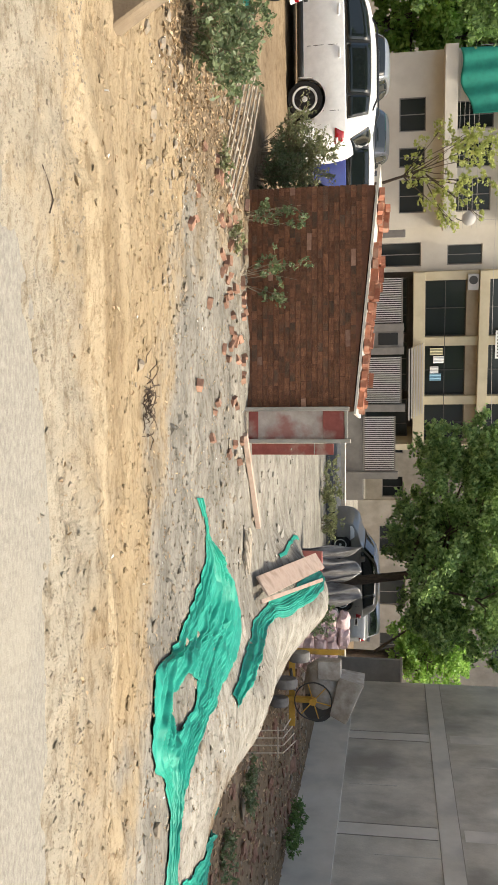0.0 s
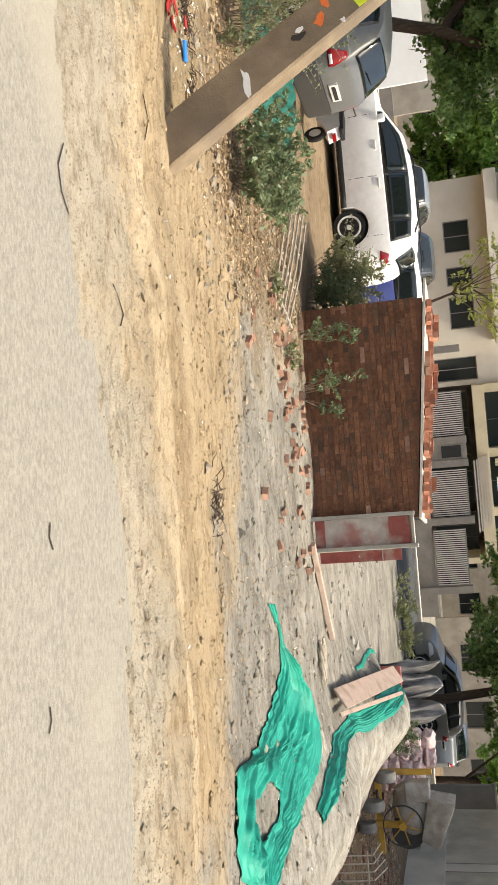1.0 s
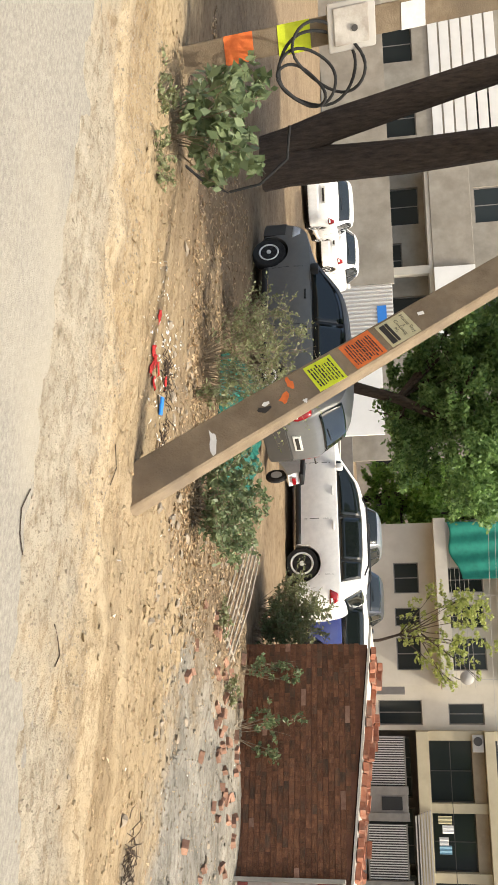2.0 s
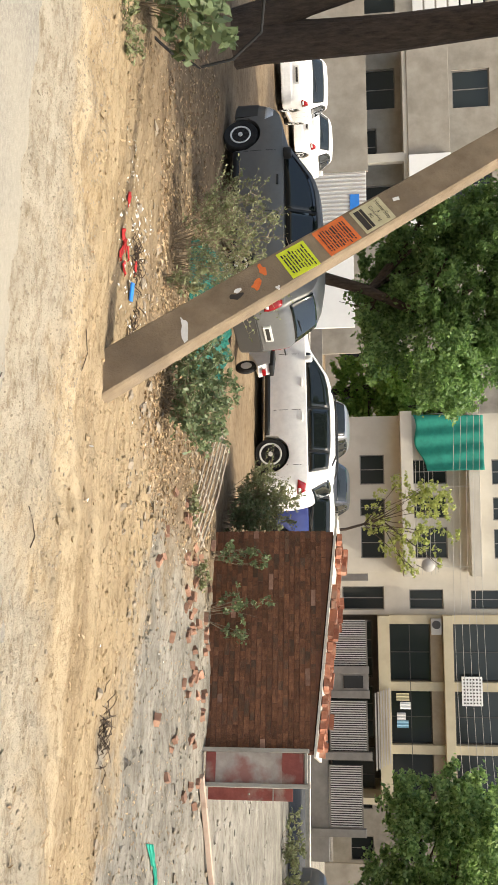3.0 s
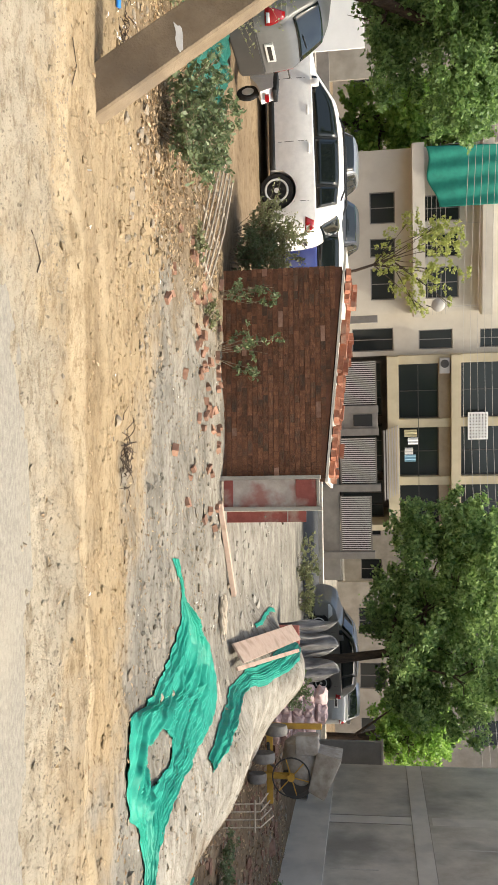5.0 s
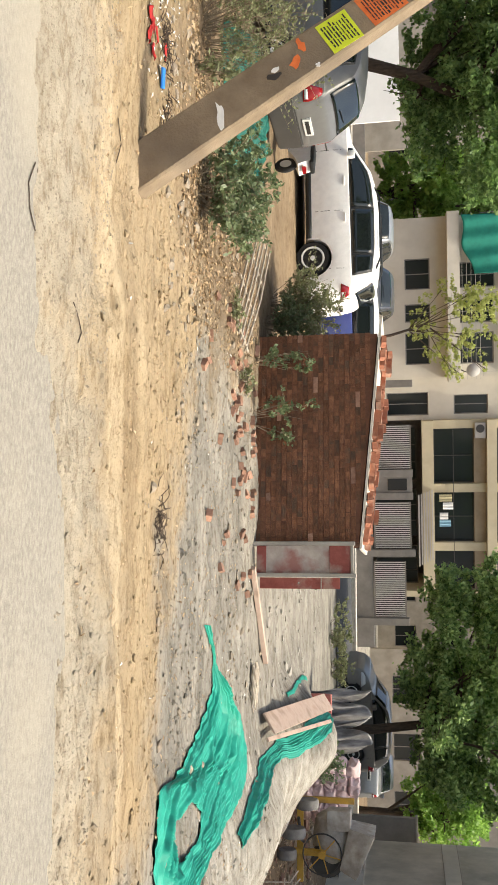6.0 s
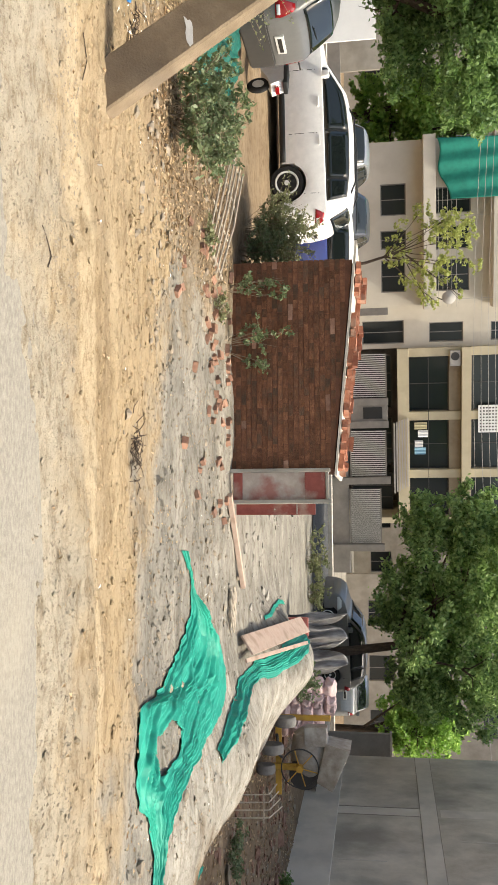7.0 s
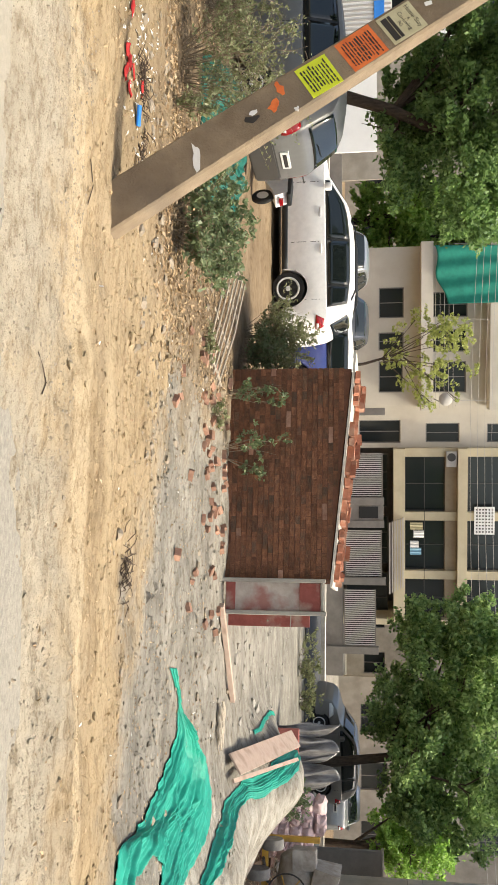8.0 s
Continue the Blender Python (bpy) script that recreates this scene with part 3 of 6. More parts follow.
def pole_at(s, u, d):
    """s along the pole, u across its face from the middle, d out of the face towards the road."""
    return P0 + PD * s + PS * u - PN * d


bm = bmesh.new()
rings = []
for s in np.linspace(-0.9, 6.6, 16):
    w = 0.165 - 0.0095 * s
    t = 0.075 - 0.003 * s
    ch = 0.014
    ring = []
    for u, d in ((-w + ch, t), (w - ch, t), (w, t - ch), (w, -t + ch), (w - ch, -t), (-w + ch, -t), (-w, -t + ch), (-w, t - ch)):
        ring.append(bm.verts.new(pole_at(s, u + 0.002 * math.sin(s * 9), d)))
    rings.append(ring)
for r0, r1 in zip(rings, rings[1:]):
    for k in range(8):
        bm.faces.new((r0[k], r0[(k + 1) % 8], r1[(k + 1) % 8], r1[k]))
bm.faces.new(rings[0])
bm.faces.new(rings[-1])
bmesh.ops.recalc_face_normals(bm, faces=bm.faces[:])
part("shaft", bm, M["pole"], pole)


def sticker(name, s, u, ls, lu, material, turn=0.0, label="", out=0.003, parent=None):
    """A thin paper on the pole's face, centred at s, u."""
    bm = bmesh.new()
    base = 0.075 - 0.003 * s
    c, q = math.cos(turn), math.sin(turn)
    quad = []
    for a, b in ((-1, -1), (1, -1), (1, 1), (-1, 1)):
        ds, du = a * ls / 2, b * lu / 2
        quad.append((s + ds * c - du * q, u + ds * q + du * c))
    if name == "torn_poster":
        rng = random.Random(int(s * 1000))
        quad = []
        for k in range(11):
            a, e = k * 2 * math.pi / 11, rng.uniform(0.45, 1.15)
            ds, du = e * ls * 0.62 * math.cos(a), e * lu * 0.62 * math.sin(a)
            quad.append((s + ds * c - du * q, u + ds * q + du * c))
    lo = [bm.verts.new(pole_at(a, b, base + out - 0.002)) for a, b in quad]
    hi = [bm.verts.new(pole_at(a, b, base + out)) for a, b in quad]
    bm.faces.new(hi)
    k = len(quad)
    for i in range(k):
        bm.faces.new((lo[i], lo[(i + 1) % k], hi[(i + 1) % k], hi[i]))
    bmesh.ops.recalc_face_normals(bm, faces=bm.faces[:])
    return part(name, bm, material, parent or pole, label)


def bars(parent, s, u, ls, lu, rows, material, turn=0.0):
    """Lines of unreadable print."""
    rng = random.Random(int(s * 100))
    for i in range(rows):
        f = (i + 0.5) / rows - 0.5
        x, end = -lu * rng.uniform(0.30, 0.42), lu * rng.uniform(0.30, 0.42)
        tall = ls * rng.uniform(0.22, 0.5) / rows
        while x < end:
            w = min(lu * rng.uniform(0.10, 0.30), end - x + 0.01)
            sticker("print_bar", s - f * ls * 0.84, u + x + w / 2, tall, w, material, turn, "", 0.0048, parent)
            x += w + lu * 0.035


lime = sticker("poster", 1.70, 0.01, 0.24, 0.25, M["lime_paper"], 0.03, "bright lime printed handbill")
bars(lime, 1.70, 0.01, 0.24, 0.25, 9, M["ink"], 0.03)
orange = sticker("poster", 2.055, 0.0, 0.28, 0.25, M["orange"], -0.02, "orange printed handbill")
bars(orange, 2.055, 0.0, 0.28, 0.25, 11, M["ink"], -0.02)
buff = sticker("poster", 2.385, 0.0, 0.27, 0.235, M["buff"], 0.0, "buff printed handbill for a home stay")
sticker("print_bar", 2.295, 0.0, 0.045, 0.19, M["ink"], 0, "", 0.0048, buff)
sticker("print_bar", 2.335, 0.0, 0.024, 0.19, M["ink"], 0, "", 0.0048, buff)


def lettering(text, s, u, size, parent):
    cu = bpy.data.curves.new("lettering", "FONT")
    cu.body, cu.size, cu.align_x = text, size, "CENTER"
    cu.materials.append(M["ink"])
    ob = new("lettering", cu)
    mt = Matrix((PS, PD, PS.cross(PD))).transposed().to_4x4()
    mt.translation = pole_at(s, u, 0.075 - 0.003 * s + 0.006)
    ob.matrix_world = mt
    ob.parent = parent
    return ob


lettering("Home Stay", 2.465, 0.0, 0.045, buff)
lettering("&", 2.433, 0.0, 0.03, buff)
lettering("Co-Living", 2.398, 0.0, 0.042, buff)
lettering("PG", 2.36, 0.0, 0.036, buff)
sticker("print_bar", 2.62, -0.02, 0.05, 0.03, M["paper"], 0.3)
sticker("torn_poster", 1.33, 0.02, 0.07, 0.09, M["orange"], 0.5)
sticker("torn_poster", 1.43, -0.07, 0.05, 0.10, M["orange"], 0.1)
sticker("torn_poster", 1.16, 0.02, 0.10, 0.05, M["ink"], 0.3)
sticker("torn_poster", 1.19, -0.02, 0.06, 0.03, M["paper"], -0.2)
sticker("torn_poster", 0.70, 0.03, 0.07, 0.20, M["paper"], 0.5)
sticker("torn_poster", 1.44, 0.13, 0.03, 0.035, M["paper"], 0.5)

# ---- cars ----


TOPS = {
    "hatch": ((0, .40), (.012, .58), (.03, .66), (.095, .90), (.15, .955), (.25, .99), (.40, 1.0), (.55, .97), (.61, .93), (.765, .665), (.81, .63), (.92, .57), (.98, .47), (1, .34)),
    "suv": ((0, .42), (.012, .60), (.03, .68), (.08, .91), (.13, .965), (.25, 1), (.42, 1), (.54, .97), (.60, .93), (.735, .70), (.80, .67), (.93, .615), (.985, .5), (1, .36)),
    "sedan": ((0, .40), (.01, .58), (.03, .665), (.14, .69), (.18, .70), (.30, .92), (.36, .975), (.45, 1), (.55, .98), (.60, .945), (.735, .68), (.80, .64), (.93, .565), (.98, .47), (1, .34)),
}
RAKES = {"hatch": ((.036, .098), (.625, .75)), "suv": ((.036, .088), (.615, .72)), "sedan": ((.19, .305), (.615, .72))}


def car(name, label, m, paint, L=3.9, W=1.65, H=1.5, style="hatch", rim=0.205, tyre=0.30, lamp="tall", group="parked cars", top=None, bumper=None):
    """A car with its nose along +x, on z = 0, its middle at the origin: one lofted shell with wheel arches, and panes laid on it."""
    root = thing(name, label, "car", m, group)
    hw, r, f = W / 2, -L / 2, L / 2
    clear = 0.20 if style == "suv" else 0.17
    belt0 = {"hatch": 0.62, "suv": 0.655, "sedan": 0.64}[style] * H
    tu, tz = np.array(TOPS[style]).T
    axles = (r + L * 0.20, f - L * 0.19)
    arch = tyre * 1.14

    def ztop(x):
        u = (x - r) / L
        return H * sum(float(np.interp(u + d, tu, tz)) for d in (-0.006, 0, 0.006)) / 3

    def zbelt(x):
        return min(belt0 * (1.035 - 0.06 * (x - r) / L), ztop(x) - 0.012)

    def wide(x):
        u = (x - r) / L
        a = max(0.0, 1 - u / 0.075)
        b = max(0.0, 1 - (1 - u) / 0.17)
        return hw * (1 - 0.20 * a ** 2.2 - 0.30 * b ** 2.2)

    def zlow(x):
        u = (x - r) / L
        return clear + 0.10 * max(0, 1 - u / 0.05) + 0.08 * max(0, 1 - (1 - u) / 0.06)

    def section(x):
        w, lo, hi, zt = wide(x), zlow(x), zbelt(x), ztop(x)
        h = zt - hi
        low = [(0.80 * w, lo), (0.955 * w, lo + 0.05), (0.99 * w, lo + 0.34 * (hi - lo)), (w, lo + 0.62 * (hi - lo)), (0.985 * w, lo + 0.82 * (hi - lo)), (0.955 * w, hi - 0.01), (0.925 * w, hi)]
        yr = max(0.925 * w - 0.30 * h, 0.5 * w)
        e = min(0.06, h * 0.5)
        up = [(0.925 * w + (yr - 0.925 * w) * t, hi + (h - e) * t) for t in (0.35, 0.7, 1.0)]
        up += [(yr * 0.955, zt - e * 0.35), (yr * 0.85, zt - e * 0.05), (yr * 0.45, zt + 0.012), (0, zt + 0.018)]
        out = low + up
        for ax in axles:
            d = abs(x - ax)
            if d < arch:
                za = tyre + math.sqrt(max(0.0, arch * arch - d * d))
                out = [(y, max(z, za)) if i < 5 else (y, z) for i, (y, z) in enumerate(out)]
        return out

    def side(x, z):
        """Half width of the shell at x, z."""
        s = section(x)[1:11]
        return float(np.interp(z, [q[1] + 1e-5 * i for i, q in enumerate(s)], [q[0] for q in s]))
    xs = {r + L * u for u in np.linspace(0, 1, 47)} | {r + L * u for u in (.006, .012, .02, .03, .98, .99)}
    for ax in axles:
        xs = {x for x in xs if abs(abs(x - ax) - arch) > 0.02} | {ax + arch * math.cos(k * math.pi / 14) for k in range(15)} | {ax - arch - 0.004, ax + arch + 0.004}
    bm = bmesh.new()
    rings = []
    for x in sorted(xs):
        s = section(x)
        rings.append([bm.verts.new((x, y, z)) for y, z in s] + [bm.verts.new((x, -y, z)) for y, z in reversed(s[:-1])])
    k = len(rings[0])
    roof_faces = []
    for r0, r1 in zip(rings, rings[1:]):
        for i in range(k):
            fc = bm.faces.new((r0[i], r0[(i + 1) % k], r1[(i + 1) % k], r1[i]))
            if 7 <= i < k - 8:
                roof_faces.append(fc)
    bm.faces.new(rings[0])
    bm.faces.new(rings[-1])
    bmesh.ops.recalc_face_normals(bm, faces=bm.faces[:])
    if top:
        for fc in roof_faces:
            fc.material_index = 1
    body = part("body", bm, paint, root, smooth=True)
    if top:
        body.data.materials.append(top)
    part("underbody", boxed((r + 0.25, -hw * 0.70, clear - 0.02), (f - 0.3, hw * 0.70, tyre + arch * 0.75), 0.02), M["black"], root)

    def patch(name, sy, xa, xb, za, zb, material, out=0.005, nx=10, nz=4, parent=None, thick=0.006):
        """A piece that lies on the flank; xa, xb and za, zb are functions of t and x."""
        bm = bmesh.new()
        g = []
        for i in range(nx + 1):
            col = []
            for j in range(nz + 1):
                t = j / nz
                x = xa(t) + (xb(t) - xa(t)) * i / nx
                z0_, z1_ = za(x), max(za(x) + 0.004, zb(x))
                z = z0_ + (z1_ - z0_) * t
                col.append(bm.verts.new((x, sy * (side(x, z) + out), z)))
            g.append(col)
        for a, b in zip(g, g[1:]):
            for j in range(nz):
                q_ = (a[j], a[j + 1], b[j + 1], b[j])
                bm.faces.new(q_ if sy > 0 else tuple(reversed(q_)))
        ob = part(name, bm, material, parent or root, smooth=True)
        sol = ob.modifiers.new("thickness", "SOLIDIFY")
        sol.thickness = thick
        return ob
    rk, fk = RAKES[style]
    xr, xf = r + L * (rk[0] + rk[1]) / 2 + (0.26 if style != "sedan" else 0.16), r + L * fk[1] - 0.10
    split = (xr + xf) / 2 + 0.02
    cuts = [split] if style == "sedan" else [xr + 0.42, split + 0.06]
    lo_ = lambda x: zbelt(x) + 0.03
    hi_ = lambda x: ztop(x) - 0.10
    for sy in (-1, 1):
        patch("window_surround", sy, lambda t: xr - 0.035 + 0.09 * t, lambda t: xf + 0.03, lambda x: zbelt(x) + 0.008, lambda x: ztop(x) - 0.078, M["black"], 0.003, 16, 4, None, 0.004)
        edges = [None] + cuts + [None]
        for i in range(len(edges) - 1):
            a_ = (lambda t: xr + 0.09 * t) if edges[i] is None else (lambda t, c_=edges[i]: c_ + 0.025)
            b_ = (lambda t: xf) if edges[i + 1] is None else (lambda t, c_=edges[i + 1]: c_ - 0.025)
            patch("side_window", sy, a_, b_, lo_, hi_, M["glass"], 0.007)
        z1_ = belt0 * (1.0 if lamp == "tall" else 0.985)
        z0_ = z1_ - (0.30 if lamp == "tall" else 0.19)
        patch("tail_lamp", sy, lambda t: r + 0.03, lambda t: r + (0.25 if lamp == "tall" else 0.34) - 0.08 * t, lambda x: z0_ + 0.02 * (x - r) / 0.3, lambda x: min(z1_, ztop(x) - 0.03), M["red_lamp"], 0.012, 8, 4, None, 0.02)
        patch("lamp_lens", sy, lambda t: r + 0.05, lambda t: r + 0.16, lambda x: z0_ + 0.03, lambda x: z0_ + 0.08, M["clear_lamp"], 0.017, 4, 2, None, 0.006)
        patch("head_lamp", sy, lambda t: f - 0.52 + 0.1 * t, lambda t: f - 0.10, lambda x: belt0 - 0.33, lambda x: min(belt0 - 0.19, ztop(x) - 0.05), M["clear_lamp"], 0.008, 6, 3, None, 0.012)
        for jx in (split, xf - 0.02, xr + 0.12):
            patch("door_gap", sy, lambda t, c_=jx: c_ - 0.005, lambda t, c_=jx: c_ + 0.005, lambda x: max(zlow(x) + 0.14, tyre + 0.06), lambda x: zbelt(x), M["black"], 0.0015, 1, 5, None, 0.002)
        patch("sill", sy, lambda t: axles[0] + arch + 0.02, lambda t: axles[1] - arch - 0.02, lambda x: zlow(x) + 0.02, lambda x: zlow(x) + 0.13, M["black"] if style != "sedan" else paint, 0.012, 6, 2, None, 0.02)
        for hx in (split + 0.62 if split + 0.62 < xf - 0.1 else split + 0.5, split - 0.15):
            zh = zbelt(hx) - 0.10
            part("door_handle", boxed((hx - 0.10, sy * side(hx, zh) - 0.02, zh - 0.018), (hx + 0.09, sy * side(hx, zh) + 0.03, zh + 0.018), 0.012), M["black"] if bumper else paint, root, smooth=True)
        xm = xf - 0.16
        part("wing_mirror", boxed((xm - 0.07, sy * (hw + 0.07) - 0.10, zbelt(xm) + 0.0), (xm + 0.06, sy * (hw + 0.07) + 0.08, zbelt(xm) + 0.15), 0.04), M["black"] if bumper else paint, root, smooth=True)
        if style == "suv":
            yr = section(r + L * 0.3)[9][0] * 0.93
            part("roof_rail", tubed([(r + L * 0.15, sy * yr, ztop(r + L * 0.15) - 0.01), (r + L * 0.2, sy * yr, H + 0.035), (r + L * 0.48, sy * yr, H + 0.035), (r + L * 0.53, sy * yr, ztop(r + L * 0.53) - 0.02)], 0.018, 6), M["black"], root, smooth=True)

    def raked(name, ua, ub, inset):
        bm = bmesh.new()
        rows_ = []
        for q_ in np.linspace(ua, ub, 9):
            x = r + L * float(q_)
            s = section(x)
            w = s[9][0] * inset
            ys_, zs_ = [p[0] for p in s[13:8:-1]], [p[1] for p in s[13:8:-1]]
            rows_.append([bm.verts.new((x + (-0.010 if ua < 0.5 else 0.010), a * w, float(np.interp(abs(a * w), ys_, zs_)) + 0.006)) for a in np.linspace(-1, 1, 9)])
        for p, q_ in zip(rows_, rows_[1:]):
            for k_ in range(8):
                bm.faces.new((p[k_], p[k_ + 1], q_[k_ + 1], q_[k_]))
        bmesh.ops.recalc_face_normals(bm, faces=bm.faces[:])
        ob = part(name, bm, M["glass"], root, smooth=True)
        ob.modifiers.new("thickness", "SOLIDIFY").thickness = 0.006
        return ob
    rw = raked("rear_window", *rk, 0.90)
    raked("windscreen", *fk, 0.93)
    xm = r + L * (rk[0] * 0.8 + rk[1] * 0.2)
    part("wiper", tubed([(xm - 0.03, 0.05, ztop(xm) + 0.03), (xm + 0.0, -0.34, ztop(xm) + 0.05)], 0.009, 5), M["black"], rw)
    # bumpers follow the rounded corners
    for end, nm in ((r, "rear_bumper"), (f, "front_bumper")):
        run = [end + (0.42 if end < 0 else -0.42) * (1 - i / 8) for i in range(9)]
        o = 0.018 if end < 0 else 0.012
        outl = [(x, wide(x) * 0.985 + o) for x in run] + [(end + (-0.035 if end < 0 else 0.035), wide(end) * 0.85)]
        outl = outl + [(x, -y) for x, y in reversed(outl)]
        bm = slabbed(outl, clear + 0.02, clear + (0.44 if bumper else 0.33), "z")
        bmesh.ops.bevel(bm, geom=[e for e in bm.edges if abs(e.verts[0].co.z - e.verts[1].co.z) < 1e-4], offset=0.025, segments=2, affect="EDGES")
        part(nm, bm, bumper or paint, root, smooth=True)
    pz = belt0 - (0.30 if style != "suv" else 0.26)
    plate = part("number_plate", boxed((r - 0.022, -0.25, pz - 0.065), (r + 0.03, 0.25, pz + 0.065), 0.004), M["paper"], root)
    part("print_bar", boxed((r - 0.026, -0.20, pz - 0.03), (r - 0.01, 0.20, pz + 0.03)), M["ink"], plate)
    # wheels
    for wx in axles:
        for sy in (-1, 1):
            wy = sy * (hw - 0.115)
            wheel = part("wheel", lathed([(tyre * 0.55, -0.06), (tyre * 0.62, -0.02), (tyre * 0.62, 0.02), (tyre * 0.55, 0.06)], 20, "y", (wx, wy, tyre)), M["black"], root)
            part("tyre", lathed([(tyre * 0.60, -0.085), (tyre * 0.92, -0.095), (tyre, -0.06), (tyre, 0.06), (tyre * 0.92, 0.095), (tyre * 0.60, 0.085)], 28, "y", (wx, wy, tyre)), M["rubber"], wheel)
            bm = bmesh.new()
            lathe(bm, [(rim * 0.98, -0.02), (rim, 0.0), (rim * 0.93, 0.012), (rim * 0.80, -0.006), (rim * 0.3, -0.012)] if sy > 0 else [(rim * 0.98, 0.02), (rim, 0.0), (rim * 0.93, -0.012), (rim * 0.80, 0.006), (rim * 0.3, 0.012)], 28, "y", (wx, wy + sy * 0.088, tyre))
            lathe(bm, [(rim * 0.22, -0.015), (rim * 0.2, 0.015)], 12, "y", (wx, wy + sy * 0.095, tyre))
            rim_ob = part("rim", bm, M["alloy"], wheel, smooth=True)
            bm = bmesh.new()
            for q in range(7):
                mm_ = Matrix.Translation((wx, wy + sy * 0.088, tyre)) @ Matrix.Rotation((q + 0.5) * 2 * math.pi / 7, 4, "Y")
                box(bm, (rim * 0.40, -0.006, -rim * 0.09), (rim * 0.76, 0.006, rim * 0.09), 0, mm_)
            part("rim_opening", bm, M["black"], wheel)
    return root


def facing(x, y, heading, z=0.0):
    return pose(x, y, z, 0, 0, heading)


car("car", "grey hatchback parked on dry earth behind shrubs", facing(-9.05, 11.95, 182), M["grey_car"], 4.2, 1.64, 1.68, "hatch", 0.18, 0.30, bumper=M["bumper_grey"])
car("car", "white sport utility vehicle parked side-on with red wrapped tail lamps", facing(-8.04, 17.19, 187), M["white_car"], 4.5, 1.85, 1.68, "suv", 0.245, 0.345, "wide")
car("car", "blue hatchback with a white roof beside the white utility vehicle", facing(-6.75, 19.6, 186), M["blue_car"], 4.3, 1.74, 1.58, "hatch", 0.2, 0.31, "wide", top=M["white_car"])
car("car", "silver hatchback parked far off, tail to the lot", facing(-12.15, 28.6, 95, 0.38), M["silver_car"], 3.8, 1.62, 1.52, "hatch", 0.18, 0.3)
car("car", "dark sedan parked far off, tail to the lot", facing(-9.85, 28.2, 95, 0.38), M["dark_car"], 4.1, 1.68, 1.50, "sedan", 0.18, 0.3, "wide")
car("car", "white sedan parked in the open, tail to the lot", facing(-20.6, 20.6, 124), M["white_car"], 4.2, 1.70, 1.50, "sedan", 0.19, 0.3, "wide")
car("car", "white sedan parked by the house gate", facing(-22.8, 25.6, 112), M["white_car"], 4.2, 1.70, 1.50, "sedan", 0.19, 0.3, "wide")
car("car", "taupe hatchback parked under the tree", facing(3.95, 29.6, 204), M["pearl_car"], 3.7, 1.65, 1.55, "hatch", 0.2, 0.31, "wide")
car("car", "silver sedan parked under the tree, tail to the lot", facing(6.75, 34.6, 82), M["silver_car"], 4.1, 1.68, 1.48, "sedan", 0.19, 0.3, "wide")

# ---- unfinished plastered building ----
raw = thing("unfinished_building", "tall unfinished building with raw grey cement plaster", "building")
q = Matrix.Translation((7.95, 29.6, 0)) @ Matrix.Rotation(radians(5.0), 4, "Z")
raw.matrix_world = q
part("wall", boxed((0, -22, -0.8), (9, 0, 9.5)), M["plaster"], raw)
part("plinth", boxed((-0.06, -22, -0.8), (0.0, -0.02, 0.75), 0.01), M["plaster_band"], raw)
part("band", boxed((-0.008, -22, 3.05), (0.0, -0.02, 3.5), 0.003), M["plaster_band"], raw, "paler cement band at the slab")
for z in (3.035, 3.51):
    part("joint", boxed((-0.011, -22, z - 0.008), (-0.0, -0.02, z + 0.008)), M["plaster_joint"], raw)
for yy, z0_, z1_ in ((-10.6, 1.6, 3.4), (-6.1, 4.0, 7.0), (-7.4, 0.9, 2.1)):
    part("lime_streak", boxed((-0.006, yy - 0.02, z0_), (-0.001, yy + 0.02, z1_)), M["lime"], raw, "pale lime streak")
for yy in (-4.4, -9.6, -15.0):
    for e_ in (-0.27, 0.27):
        part("joint", boxed((-0.012, yy + e_ - 0.01, 0.76), (-0.0, yy + e_ + 0.01, 3.0)), M["plaster_joint"], raw)
    part("column", boxed((-0.005, yy - 0.25, 0.75), (0.0, yy + 0.25, 3.15), 0.004), M["plaster_band"], raw)
    part("column", boxed((-0.005, yy - 0.25, 3.6), (0.0, yy + 0.25, 9.4), 0.004), M["plaster_band"], raw)

# ---- houses ----


